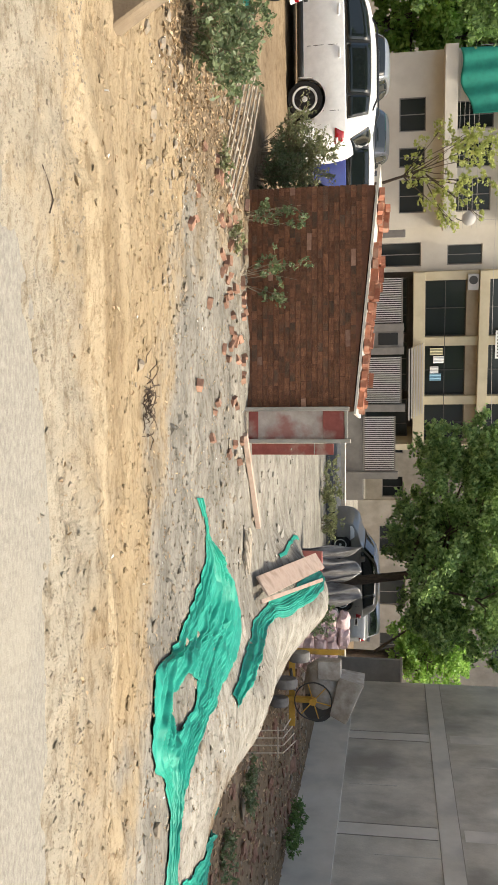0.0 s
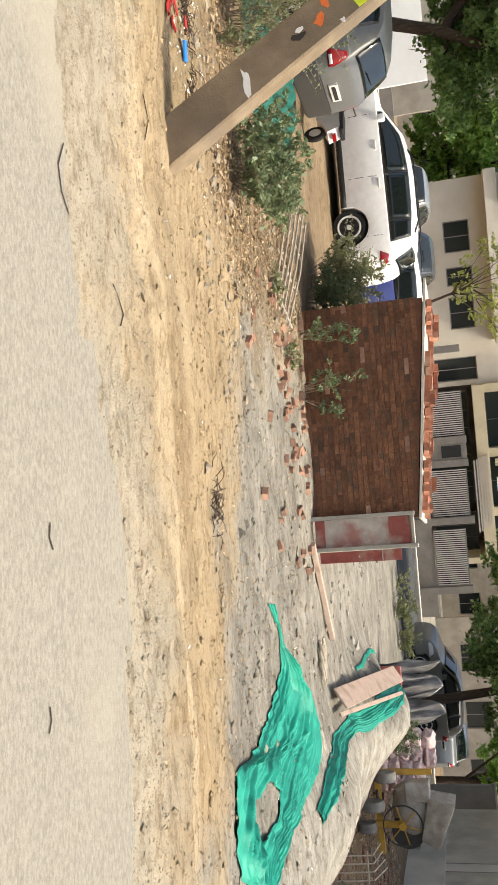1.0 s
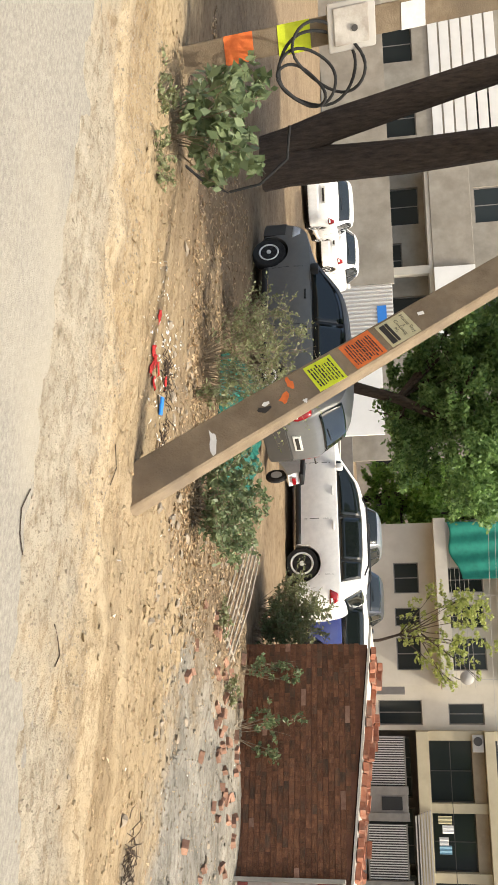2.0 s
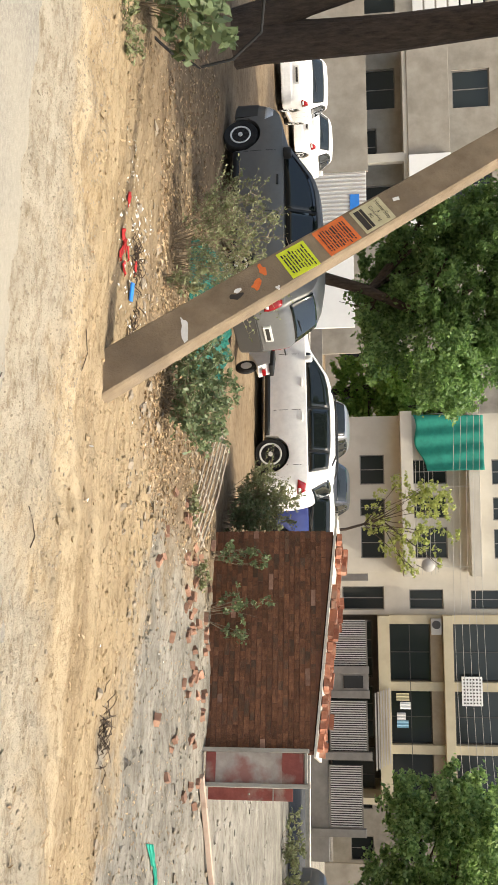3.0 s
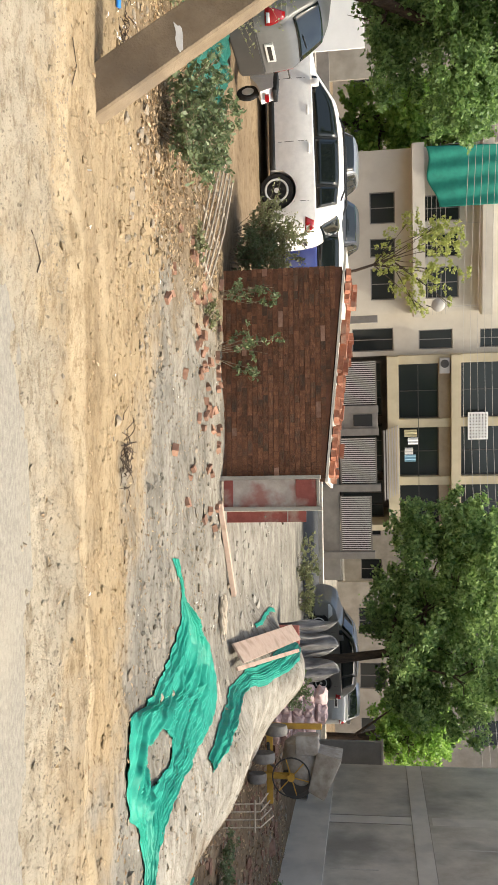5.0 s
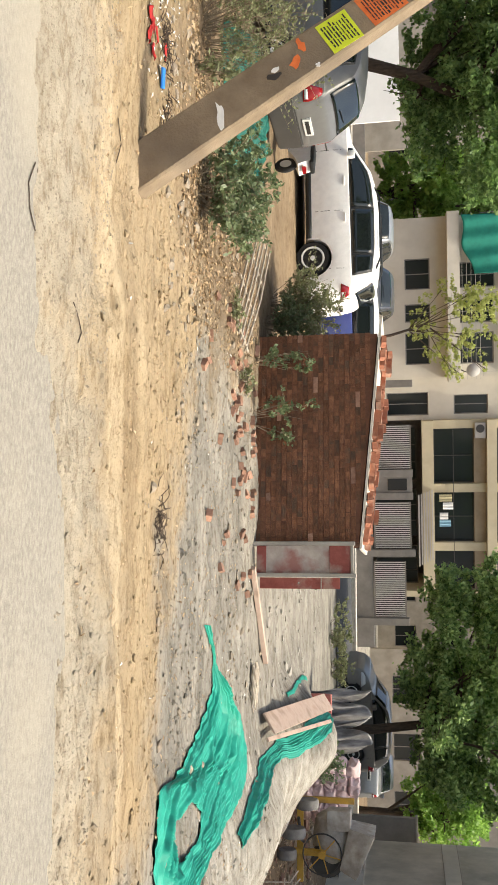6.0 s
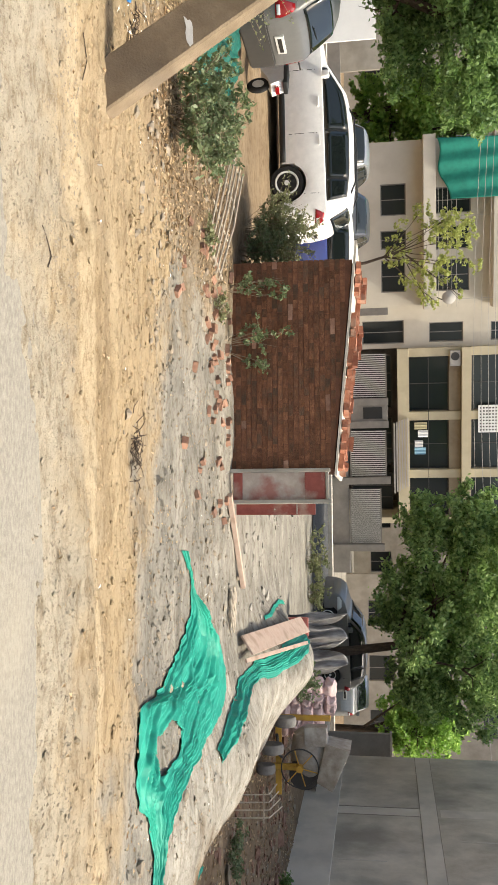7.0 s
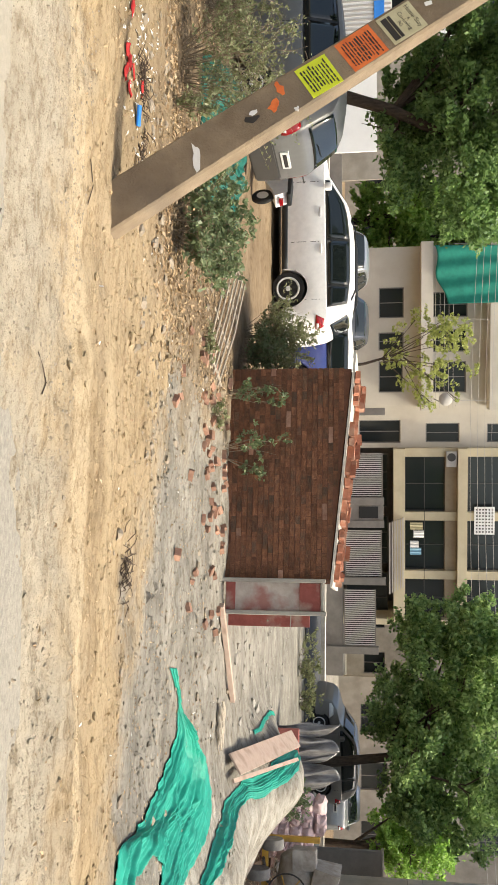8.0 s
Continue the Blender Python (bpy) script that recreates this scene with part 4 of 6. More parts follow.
def facade(root, x0, x1, z0, z1, holes, material, thick=0.3, y=0.0, name="wall"):
    """A wall in the x-z plane with rectangular holes (x0, x1, z0, z1) through it, laid up from blocks in one mesh."""
    xs = sorted({x0, x1, *[min(max(v, x0), x1) for h in holes for v in h[:2]]})
    zs = sorted({z0, z1, *[min(max(v, z0), z1) for h in holes for v in h[2:4]]})
    bm = bmesh.new()
    grid = {}

    def solid(i, j):
        if not (0 <= i < len(xs) - 1 and 0 <= j < len(zs) - 1):
            return False
        cx, cz = (xs[i] + xs[i + 1]) / 2, (zs[j] + zs[j + 1]) / 2
        return not any(h[0] < cx < h[1] and h[2] < cz < h[3] for h in holes)

    def vert(a, b, c):
        key = (a, b, c)
        if key not in grid:
            grid[key] = bm.verts.new((xs[a], y + (thick if c else 0), zs[b]))
        return grid[key]
    for i in range(len(xs) - 1):
        for j in range(len(zs) - 1):
            if not solid(i, j):
                continue
            bm.faces.new((vert(i, j, 0), vert(i + 1, j, 0), vert(i + 1, j + 1, 0), vert(i, j + 1, 0)))
            bm.faces.new((vert(i, j, 1), vert(i, j + 1, 1), vert(i + 1, j + 1, 1), vert(i + 1, j, 1)))
            for di, dj, e in ((-1, 0, ((0, 0), (0, 1))), (1, 0, ((1, 0), (1, 1))), (0, -1, ((0, 0), (1, 0))), (0, 1, ((0, 1), (1, 1)))):
                if not solid(i + di, j + dj):
                    a, b = e
                    bm.faces.new((vert(i + a[0], j + a[1], 0), vert(i + b[0], j + b[1], 0), vert(i + b[0], j + b[1], 1), vert(i + a[0], j + a[1], 1)))
    bmesh.ops.recalc_face_normals(bm, faces=bm.faces[:])
    return part(name, bm, material, root)


def window(root, x0, x1, z0, z1, y=0.0, mullions=1, frame=None, bar=0, depth=0.14):
    """A framed window set back in a hole, its panes each a part."""
    fm = frame or M["grey_paint"]
    win = part("window", boxed((x0, y + depth + 0.05, z0), (x1, y + depth + 0.07, z1)), M["black"], root)
    t = 0.05
    bm = bmesh.new()
    for lo, hi in (((x0, z0), (x1, z0 + t)), ((x0, z1 - t), (x1, z1)), ((x0, z0 + t), (x0 + t, z1 - t)), ((x1 - t, z0 + t), (x1, z1 - t))):
        box(bm, (lo[0], y + depth - 0.03, lo[1]), (hi[0], y + depth + 0.03, hi[1]))
    n = mullions + 1
    wdt = (x1 - x0 - 2 * t) / n
    for k in range(1, n):
        box(bm, (x0 + t + k * wdt - 0.02, y + depth - 0.025, z0 + t), (x0 + t + k * wdt + 0.02, y + depth + 0.025, z1 - t))
    part("window_frame", bm, fm, win)
    for k in range(n):
        part("pane", boxed((x0 + t + k * wdt + 0.02, y + depth, z0 + t), (x0 + t + (k + 1) * wdt - 0.02, y + depth + 0.012, z1 - t)), M["pane"], win)
    for k in range(bar):
        part("guard_bar", boxed((x0, y + 0.02, z0 + (k + 0.5) * (z1 - z0) / bar - 0.01), (x1, y + 0.04, z0 + (k + 0.5) * (z1 - z0) / bar + 0.01)), M["grille"], win)
    return win


house = thing("house", "cream three-storey house with balconies and dark windows", "house", Matrix.Translation((-9.25, 41.1, 0)) @ Matrix.Rotation(radians(18), 4, "Z"))
left_holes = [(-6.53, -5.1, 2.28, 3.45), (-4.42, -3.57, 2.26, 3.44), (-3.05, -1.56, 2.26, 3.4),
              (-6.26, -5.08, 4.8, 6.4), (-4.52, -3.45, 4.8, 6.35), (-3.0, -1.53, 4.8, 6.35),
              (-6.2, -5.0, 8.5, 9.6), (-4.4, -3.3, 8.5, 9.6), (-2.9, -1.5, 8.5, 9.6)]
facade(house, -8.4, -0.9, -0.3, 11.0, left_holes, M["cream"])
for h in left_holes:
    window(house, *h, bar=0)
facade(house, -0.9, 1.15, -0.3, 11.0, [(-0.2, 0.92, 1.3, 3.3), (-0.04, 0.9, 4.5, 6.1), (0.0, 0.9, 7.38, 9.0)], M["cream"], y=0.35)
for h in ((-0.2, 0.92, 1.3, 3.3), (-0.04, 0.9, 4.5, 6.1), (0.0, 0.9, 7.38, 9.0)):
    window(house, *h, y=0.35, mullions=1)
part("side_wall", boxed((-8.4, 0.3, -0.3), (-8.1, 9, 11.0)), M["cream"], house)
# projecting slabs of the left part
for z, dz in ((4.2, 0.55), (7.3, 0.5)):
    part("balcony_slab", boxed((-8.5, -1.1, z), (-0.75, -0.003, z + dz), 0.015), M["cream"], house)
for x in (-8.35, -4.9, -1.2):
    part("balcony_post", boxed((x - 0.012, -1.06, 5.65), (x + 0.012, -1.03, 7.3)), M["grille"], house)
for k in range(5):
    part("balcony_rail", boxed((-8.4, -1.055, 4.85 + k * 0.2), (-0.85, -1.035, 4.868 + k * 0.2)), M["grille"], house)
# right part: bays with deep beams
BAY = 0.9
for z0, z1, x1 in ((2.95, 3.5, 9.6), (6.0, 6.45, 9.6)):
    part("beam", boxed((1.15, -0.15, z0), (x1, 0.35, z1), 0.01), M["ochre"], house)
    part("floor_slab", boxed((1.15, 0.35, z0 + 0.25), (x1, 3.2, z1)), M["ochre"], house)
part("back_wall", boxed((1.15, 3.0, -0.3), (9.6, 3.25, 11)), M["grey_paint"], house)
part("bay_soffit", boxed((1.15, 0.25, 5.42), (9.6, 0.9, 5.98), 0.01), M["brown_paint"], house)
for x in (1.15, 4.28, 7.2):
    part("bay_pier", boxed((x, 0.12, 3.5), (x + 0.42, 0.75, 6.0), 0.01), M["ochre"], house)
    part("bay_pier", boxed((x, 0.12, 6.45), (x + 0.42, 0.75, 9.2), 0.01), M["ochre"], house)
for a, b in ((1.57, 4.28), (4.7, 7.2), (7.62, 9.6)):
    window(house, a, b, 3.5, 5.42, y=0.35, mullions=1, frame=M["iron"], depth=0.1)
    window(house, a, b, 6.5, 8.9, y=0.35, mullions=1, frame=M["iron"], depth=0.1)
    window(house, a, b, 0.6, 2.7, y=1.2, mullions=2, frame=M["iron"], depth=0.1)
part("glass_rail", boxed((1.6, 0.05, 4.42), (9.6, 0.075, 4.45)), M["iron"], house)
part("end_wall", boxed((9.6, -0.1, -0.3), (9.9, 9, 11)), M["ochre"], house)
jali = part("jali_screen", boxed((4.0, 0.06, 6.8), (5.35, 0.11, 7.75), 0.004), M["white_wall"], house, "white pierced screen block")
for i in range(8):
    for j in range(6):
        part("jali_hole", boxed((4.1 + i * 0.155, 0.052, 6.88 + j * 0.145), (4.17 + i * 0.155, 0.058, 6.95 + j * 0.145)), M["ink"], jali)
for i in range(6):
    part("awning_slat", boxed((4.5, -1.5 + i * 0.24, 2.72 + i * 0.13), (7.95, -1.38 + i * 0.24, 2.78 + i * 0.13)), M["grille"], house)
ac = part("air_conditioner", boxed((1.3, -0.05, 5.45), (2.05, 0.28, 5.95), 0.02), M["grille"], house, "pale outdoor air-conditioner unit")
part("fan_grille", lathed([(0.2, 0), (0.2, 0.012), (0.05, 0.02)], 18, "y", (1.58, -0.066, 5.7)), M["iron"], ac)
gx, gz = np.meshgrid(np.linspace(0, 1, 50), np.linspace(0, 1, 30), indexing="ij")
dx, dz = -8.3 + gx * 2.65 + 0.1 * gz * (1 - gx), 8.0 - (1 - gz) * (3.2 - 0.55 * gx ** 2 - 0.1 * np.sin(gx * 9))
dv = np.stack([dx, -1.22 - 0.05 * np.sin(gx * 19 + 2 * gz) - 0.05 * np.sin(gx * 7) * (1 - gz), dz], -1).reshape(-1, 3)
di = np.arange(1500).reshape(50, 30)
drape = meshed("shade_net", dv.tolist(), np.stack([di[:-1, :-1], di[1:, :-1], di[1:, 1:], di[:-1, 1:]], -1).reshape(-1, 4).tolist(), M["net_hung"], house, "green shade net hung over the balcony", True)
drape.modifiers.new("thickness", "SOLIDIFY").thickness = 0.01

gate = thing("boundary_gate", "grey boundary gates with pale vertical bars", "gate", Matrix.Translation((-7, 36, 0)) @ Matrix.Rotation(radians(10), 4, "Z"))
part("plinth_wall", boxed((-14, 0.1, -0.2), (9.5, 0.32, 0.72), 0.01), M["grey_paint"], gate)
for a, b, z0, z1 in ((0.1, 1.95, 0.8, 2.4), (3.35, 5.3, 0.8, 2.35), (5.85, 8.2, 0.75, 2.1)):
    leaf = part("gate_leaf", boxed((a, 0.08, z0), (b, 0.12, z0 + 0.06)), M["grey_paint"], gate)
    part("top_rail", boxed((a, 0.08, z1 - 0.06), (b, 0.12, z1)), M["grey_paint"], leaf)
    part("backing", boxed((a, 0.13, z0), (b, 0.14, z1 - 0.06)), M["iron"], leaf)
    n = int((b - a) / 0.085)
    for i in range(n):
        x = a + (i + 0.5) * (b - a) / n
        part("bar", boxed((x - 0.018, 0.075, z0 + 0.06), (x + 0.018, 0.1, z1 - 0.06)), M["gate_bar"], leaf)
for x, z in ((-1.8, 2.5), (1.98, 2.45), (2.95, 2.45), (5.35, 2.5), (8.25, 2.2)):
    part("gate_post", boxed((x, 0.0, -0.2), (x + 0.3, 0.35, z), 0.01), M["grey_paint"], gate)
part("meter_box", boxed((2.28, 0.05, 0.2), (2.95, 0.3, 2.42), 0.01), M["grey_paint"], gate)
part("meter_door", boxed((2.36, 0.03, 1.4), (2.85, 0.05, 2.2), 0.005), M["black"], gate)

# house across the lane to the west
west = thing("house", "cream house, walls darkened for shade, with balconies beyond the parked cars", "house", Matrix.Translation((-27.6, 32.4, 0)) @ Matrix.Rotation(radians(20), 4, "Z"))
wholes = [(-4.3, -2.4, 2.6, 4.3), (-1.5, 0.2, 0.3, 3.4), (1.2, 3.0, 2.6, 4.4), (-4.0, -2.2, 6.9, 8.6), (0.4, 2.4, 6.9, 8.6), (-9, -7, 2.6, 4.4), (-9, -7, 6.9, 8.6), (-13, -11, 2.6, 4.4)]
# the facade's shade is put into its darker base colour
facade(west, -22, 9, -0.3, 12, wholes, M["shaded_wall"])
for h in wholes:
    window(west, *h, mullions=1)
part("balcony_front", boxed((-5.0, -1.3, 4.75), (0.4, -1.1, 6.6), 0.02), M["shaded_wall"], west)
part("balcony_front", boxed((0.4, -1.5, 4.75), (4.2, -1.25, 6.6), 0.02), M["white_wall"], west)
part("balcony_floor", boxed((-5.0, -1.25, 4.55), (4.2, -0.003, 4.75), 0.01), M["cream"], west)
for k in range(7):
    part("vent_slat", boxed((1.5 + k * 0.2, -1.53, 5.2), (1.6 + k * 0.2, -1.5, 6.4)), M["iron"], west)
for k in range(6):
    part("cladding_board", boxed((-22, -0.06, 5.2 + k * 0.55), (-6.0, -0.003, 5.66 + k * 0.55), 0.01), M["white_wall"], west)
part("pillar", boxed((-5.4, -1.3, -0.2), (-5.0, -0.95, 4.6), 0.01), M["cream"], west)
part("pillar", boxed((0.2, -1.3, -0.2), (0.6, -0.95, 4.6), 0.01), M["cream"], west)
bw = thing("boundary_wall", "white and beige boundary wall with a barred gate", "wall", Matrix.Translation((-25.2, 32.2, 0)) @ Matrix.Rotation(radians(20), 4, "Z"))
part("wall", boxed((-20, -2.4, -0.2), (-0.5, -2.2, 2.9), 0.01), M["shaded_wall"], bw)
part("wall", boxed((2.0, -2.4, -0.2), (6.2, -2.2, 2.2), 0.01), M["white_wall"], bw)
g = part("gate_leaf", boxed((-0.5, -2.35, 0.1), (2.0, -2.3, 2.8)), M["white_wall"], bw)
for k in range(14):
    part("gate_rib", boxed((-0.48 + k * 0.178, -2.38, 0.12), (-0.40 + k * 0.178, -2.35, 2.78)), M["grille"], g)
part("gate_sign", boxed((0.5, -2.4, 2.1), (1.3, -2.38, 2.5)), M["blue_plastic"], g)
# plain houses that close the view
for i, (x, y, rz, w, h) in enumerate(((14, 52, 8, 22, 9.5), (-44, 22, 60, 20, 11), (-6, 62, 10, 44, 10), (30, 40, -20, 20, 10), (-27, 58, 15, 30, 14))):
    back = thing("house", "plain cream house, walls darkened for shade, half hidden by trees", "house", Matrix.Translation((x, y, 0)) @ Matrix.Rotation(radians(rz), 4, "Z"))
    hs = [(-w / 2 + 1.5 + k * 3.2, -w / 2 + 3.0 + k * 3.2, z, z + 1.5) for k in range(int(w / 3.2) - 1) for z in (1.2, 4.4, 7.6) if z + 1.5 < h]
    facade(back, -w / 2, w / 2, -0.4, h, hs, M["shaded_wall"])
    for q_ in hs:
        window(back, *q_)
    part("roof", boxed((-w / 2 - 0.2, -0.3, h), (w / 2 + 0.2, 9, h + 0.3)), M["concrete"], back)

# ---- street furniture of the house front ----
dish = part("satellite_dish", lathed([(0.02, 0.0), (0.18, 0.03), (0.30, 0.10), (0.31, 0.11), (0.18, 0.045)], 20, "y", (-1.3, -1.5, 5.3)), M["grille"], house, "white satellite dish", True)
part("dish_arm", tubed([(-1.3, -1.45, 5.25), (-1.2, -1.2, 5.0), (-1.3, -1.05, 4.78)], 0.02, 6), M["iron"], dish)
for k, (x, c) in enumerate(((4.95, "buff"), (5.35, "white_wall"), (5.85, "paper"), (6.2, "washed_blue"))):
    bm = bmesh.new()
    bmesh.ops.create_grid(bm, x_segments=8, y_segments=8, size=0.5)
    for q_ in bm.verts:
        q_.co = Vector((x + q_.co.x * 0.34, -0.02 + 0.03 * math.sin(q_.co.x * 14 + k), 4.05 + 0.12 * math.sin(k * 2.0) + q_.co.y * (0.5 + 0.1 * math.cos(k * 1.7))))
    cl = part("laundry", bm, M[c], house, "washed cloth hung on the balcony rail")
    cl.modifiers.new("thick", "SOLIDIFY").thickness = 0.01
for k in range(5):
    za, zb = 7.2 + 0.28 * k, 6.2 + 0.33 * k
    pts = [Vector((-24 + t_ * 36, 34.5 + 0.2 * k, za + (zb - za) * t_ - 0.9 * math.sin(math.pi * t_))) for t_ in np.linspace(0, 1, 14)]
    wire = part("overhead_wire", tubed(pts, 0.009, 5), M["grille"])
    tagged(wire, "thin overhead cable along the house fronts", "cable", "overhead cables")
# scooter behind the grey car
sc_ = thing("scooter", "white scooter parked behind the grey hatchback", "scooter", pose(-7.5, 13.7, 0.0, 0, 0, 150) @ Matrix.Scale(0.85, 4))
for x in (-0.55, 0.55):
    w_ = part("wheel", lathed([(0.13, -0.04), (0.2, -0.045), (0.23, -0.02), (0.23, 0.02), (0.2, 0.045), (0.13, 0.04)], 20, "y", (x, 0, 0.23)), M["rubber"], sc_)
    part("rim", lathed([(0.13, -0.048), (0.12, 0.048)], 16, "y", (x, 0, 0.23)), M["alloy"], w_)
part("body_shell", slabbed([(-0.75, 0.5), (-0.62, 0.75), (-0.1, 0.72), (0.02, 0.40), (0.35, 0.36), (0.42, 0.9), (0.5, 0.92), (0.52, 0.32), (0.3, 0.26), (-0.2, 0.26), (-0.5, 0.42)], -0.14, 0.14), M["white_car"], sc_)
part("seat", boxed((-0.72, -0.14, 0.73), (-0.05, 0.14, 0.82), 0.03), M["black"], sc_, smooth=True)
part("handlebar", tubed([(0.42, -0.33, 1.0), (0.47, 0, 0.95), (0.42, 0.33, 1.0)], 0.018, 8), M["iron"], sc_)
part("tail_lamp", boxed((-0.79, -0.08, 0.58), (-0.73, 0.08, 0.66), 0.01), M["red_lamp"], sc_)
# neighbour's wall end and shed between the lane and the raw building
nb = thing("boundary_wall", "brown boundary wall beside the raw building", "wall")
part("wall", boxed((7.55, 31.0, -0.2), (8.9, 31.25, 2.25), 0.01), M["grey_paint"], nb)
part("coping", boxed((7.5, 30.96, 2.25), (8.95, 31.3, 2.33), 0.01), M["concrete"], nb)

# ---- trees ----


def tree(name, label, x, y, height, blobs, n, leaf, trunk_pts, radii, size, seed, category="tree", limbs=7, leafm=None, z0=None):
    """Trunk, limbs towards the crown's clumps, and leaves gathered in many small clusters over them."""
    rng = np.random.default_rng(seed)
    root = thing(name, label, category)
    z0 = float(ground_z(x, y)) - 0.05 if z0 is None else z0
    bm = bmesh.new()
    pts = [Vector((x + a, y + b, z0 + c)) for a, b, c in trunk_pts]
    tube(bm, pts, radii, 10)
    top = pts[-1]
    for i, (bx, by, bz, br) in enumerate(blobs):
        if i >= limbs:
            break
        start = pts[-1 - (i % 2)] if len(pts) > 2 else top
        end = Vector((x + bx, y + by, z0 + bz))
        mid = start.lerp(end, 0.5) + Vector(rng.normal(size=3) * 0.12 * br)
        r0 = radii[-1] * 0.75
        tube(bm, [start, mid, end], [r0, r0 * 0.55, r0 * 0.2], 6)
        for q in range(4):
            e2 = end + Vector(rng.normal(size=3) * br * 0.55)
            tube(bm, [mid.lerp(end, 0.3 + 0.2 * q), end.lerp(e2, 0.5), e2], [r0 * 0.35, r0 * 0.2, r0 * 0.06], 5)
    part("trunk", bm, M["bark"], root, smooth=True)
    cs = []
    vol = sum(b[3] ** 2 for b in blobs)
    for bx, by, bz, br in blobs:
        m = max(8, int(n * br * br / vol))
        k = max(5, int(15 * br * br) + 7)
        d = rng.normal(size=(k, 3))
        d /= np.linalg.norm(d, axis=1)[:, None]
        cl = d * br * rng.uniform(0.55, 1.08, k)[:, None] * np.array([1, 1, 0.85])
        idx = rng.integers(0, k, m)
        off = rng.normal(size=(m, 3)) * br * rng.uniform(0.08, 0.16, k)[idx][:, None] * np.array([1.15, 1.15, 0.75])
        p = cl[idx] + off
        cs.append(p + np.array([x + bx, y + by, z0 + bz]))
    v, f = leaves(rng, np.concatenate(cs), size)
    meshed("crown", v, f, leafm or M["leaf"], root)
    return root


def clumps(rng, cx, cy, cz, rx, ry, rz, k, lo, hi):
    out = []
    for _ in range(k):
        d = rng.normal(size=3)
        d /= np.linalg.norm(d)
        s = rng.uniform(0.2, 0.85) ** 0.6
        out.append((cx + d[0] * rx * s, cy + d[1] * ry * s, cz + d[2] * rz * s, rng.uniform(lo, hi)))
    return out


R = np.random.default_rng(5)
tree("tree", "dense green tree beside the lane, lit from above", 4.25, 27.7, 9, clumps(R, -1.35, 0.5, 5.2, 4.1, 3.2, 3.5, 62, 0.6, 1.15) + clumps(np.random.default_rng(6), -4.3, 0.0, 4.3, 1.3, 1.3, 1.5, 16, 0.45, 0.85) + clumps(np.random.default_rng(7), 0.6, 0.2, 3.6, 1.8, 1.4, 0.9, 14, 0.5, 0.9), 80000, 0.1,
     [(0.1, 0, 0), (0.0, 0, 1.2), (-0.2, -0.1, 2.6), (-0.5, -0.3, 4.0)], [0.17, 0.15, 0.13, 0.1], 0.088, 11, limbs=14)
tree("tree", "dark green tree overhanging the parked cars", -12.2, 18.6, 8, clumps(R, 0.1, 0.6, 5.3, 3.8, 2.6, 3.5, 84, 0.5, 1.0), 105000, 0.1,
     [(0, 0, 0), (-0.1, 0, 1.4), (0.3, 0.1, 2.6), (0.9, 0.3, 3.8)], [0.2, 0.16, 0.13, 0.1], 0.075, 12, limbs=14, leafm=M["leaf_dark"])
tree("tree", "sparse young tree with yellow-green leaves before the house", -10.1, 32.0, 6, clumps(R, 0.2, 0, 3.9, 2.3, 1.1, 1.9, 52, 0.2, 0.42), 4600, 0.1,
     [(0.6, 0, 0), (0.5, 0, 1.3), (0.3, 0, 2.0), (0.1, 0, 2.6)], [0.07, 0.055, 0.045, 0.035], 0.075, 13, limbs=16, leafm=M["leaf_yellow"])
tree("tree", "bright green tree behind the cars", -20.3, 42.0, 8, clumps(R, -0.3, 0, 4.8, 3.6, 2.0, 4.2, 44, 0.8, 1.4), 36000, 0.1,
     [(0, 0, 0), (0, 0, 1.5), (0.2, 0, 3.0)], [0.2, 0.16, 0.12], 0.15, 14, limbs=10, leafm=M["leaf_bright"])
tree("tree", "green tree behind the raw plaster building", 8.3, 35.0, 8, clumps(R, -0.2, 0, 3.9, 1.7, 1.5, 1.7, 22, 0.5, 0.9), 15000, 0.1,
     [(0, 0, 0), (0, 0, 1.5), (0.2, 0, 3.0)], [0.18, 0.15, 0.1], 0.10, 15, limbs=8, leafm=M["leaf_bright"])
# crown clumps hang out of view, set there to shade the left lot
old = tree("tree", "old forked tree with two dark trunks", -13.3, 11.75, 11, clumps(R, 5.0, -0.4, 9.0, 5.2, 4.0, 1.3, 50, 1.1, 1.7) + clumps(R, 7.0, -4.2, 7.9, 4.2, 2.8, 0.8, 34, 0.9, 1.4), 100000, 0.1,
           [(0.1, 0.1, -0.1), (0.1, 0.1, 0.6), (0.15, 0.1, 1.6), (0.2, 0.05, 3.0), (0.1, 0.0, 5.0), (0.0, 0.0, 7.0)], [0.48, 0.40, 0.35, 0.33, 0.30, 0.2], 0.22, 16, limbs=12, leafm=M["leaf_dark"])
part("trunk", tubed([(-13.35, 11.75, -0.1), (-13.5, 11.6, 0.6), (-13.62, 11.33, 1.4), (-13.8, 11.1, 2.7), (-13.98, 10.85, 4.1), (-14.3, 10.5, 6.4), (-14.6, 10.2, 8.5)], [0.42, 0.36, 0.31, 0.29, 0.27, 0.22, 0.1], 12), M["bark"], old, smooth=True)



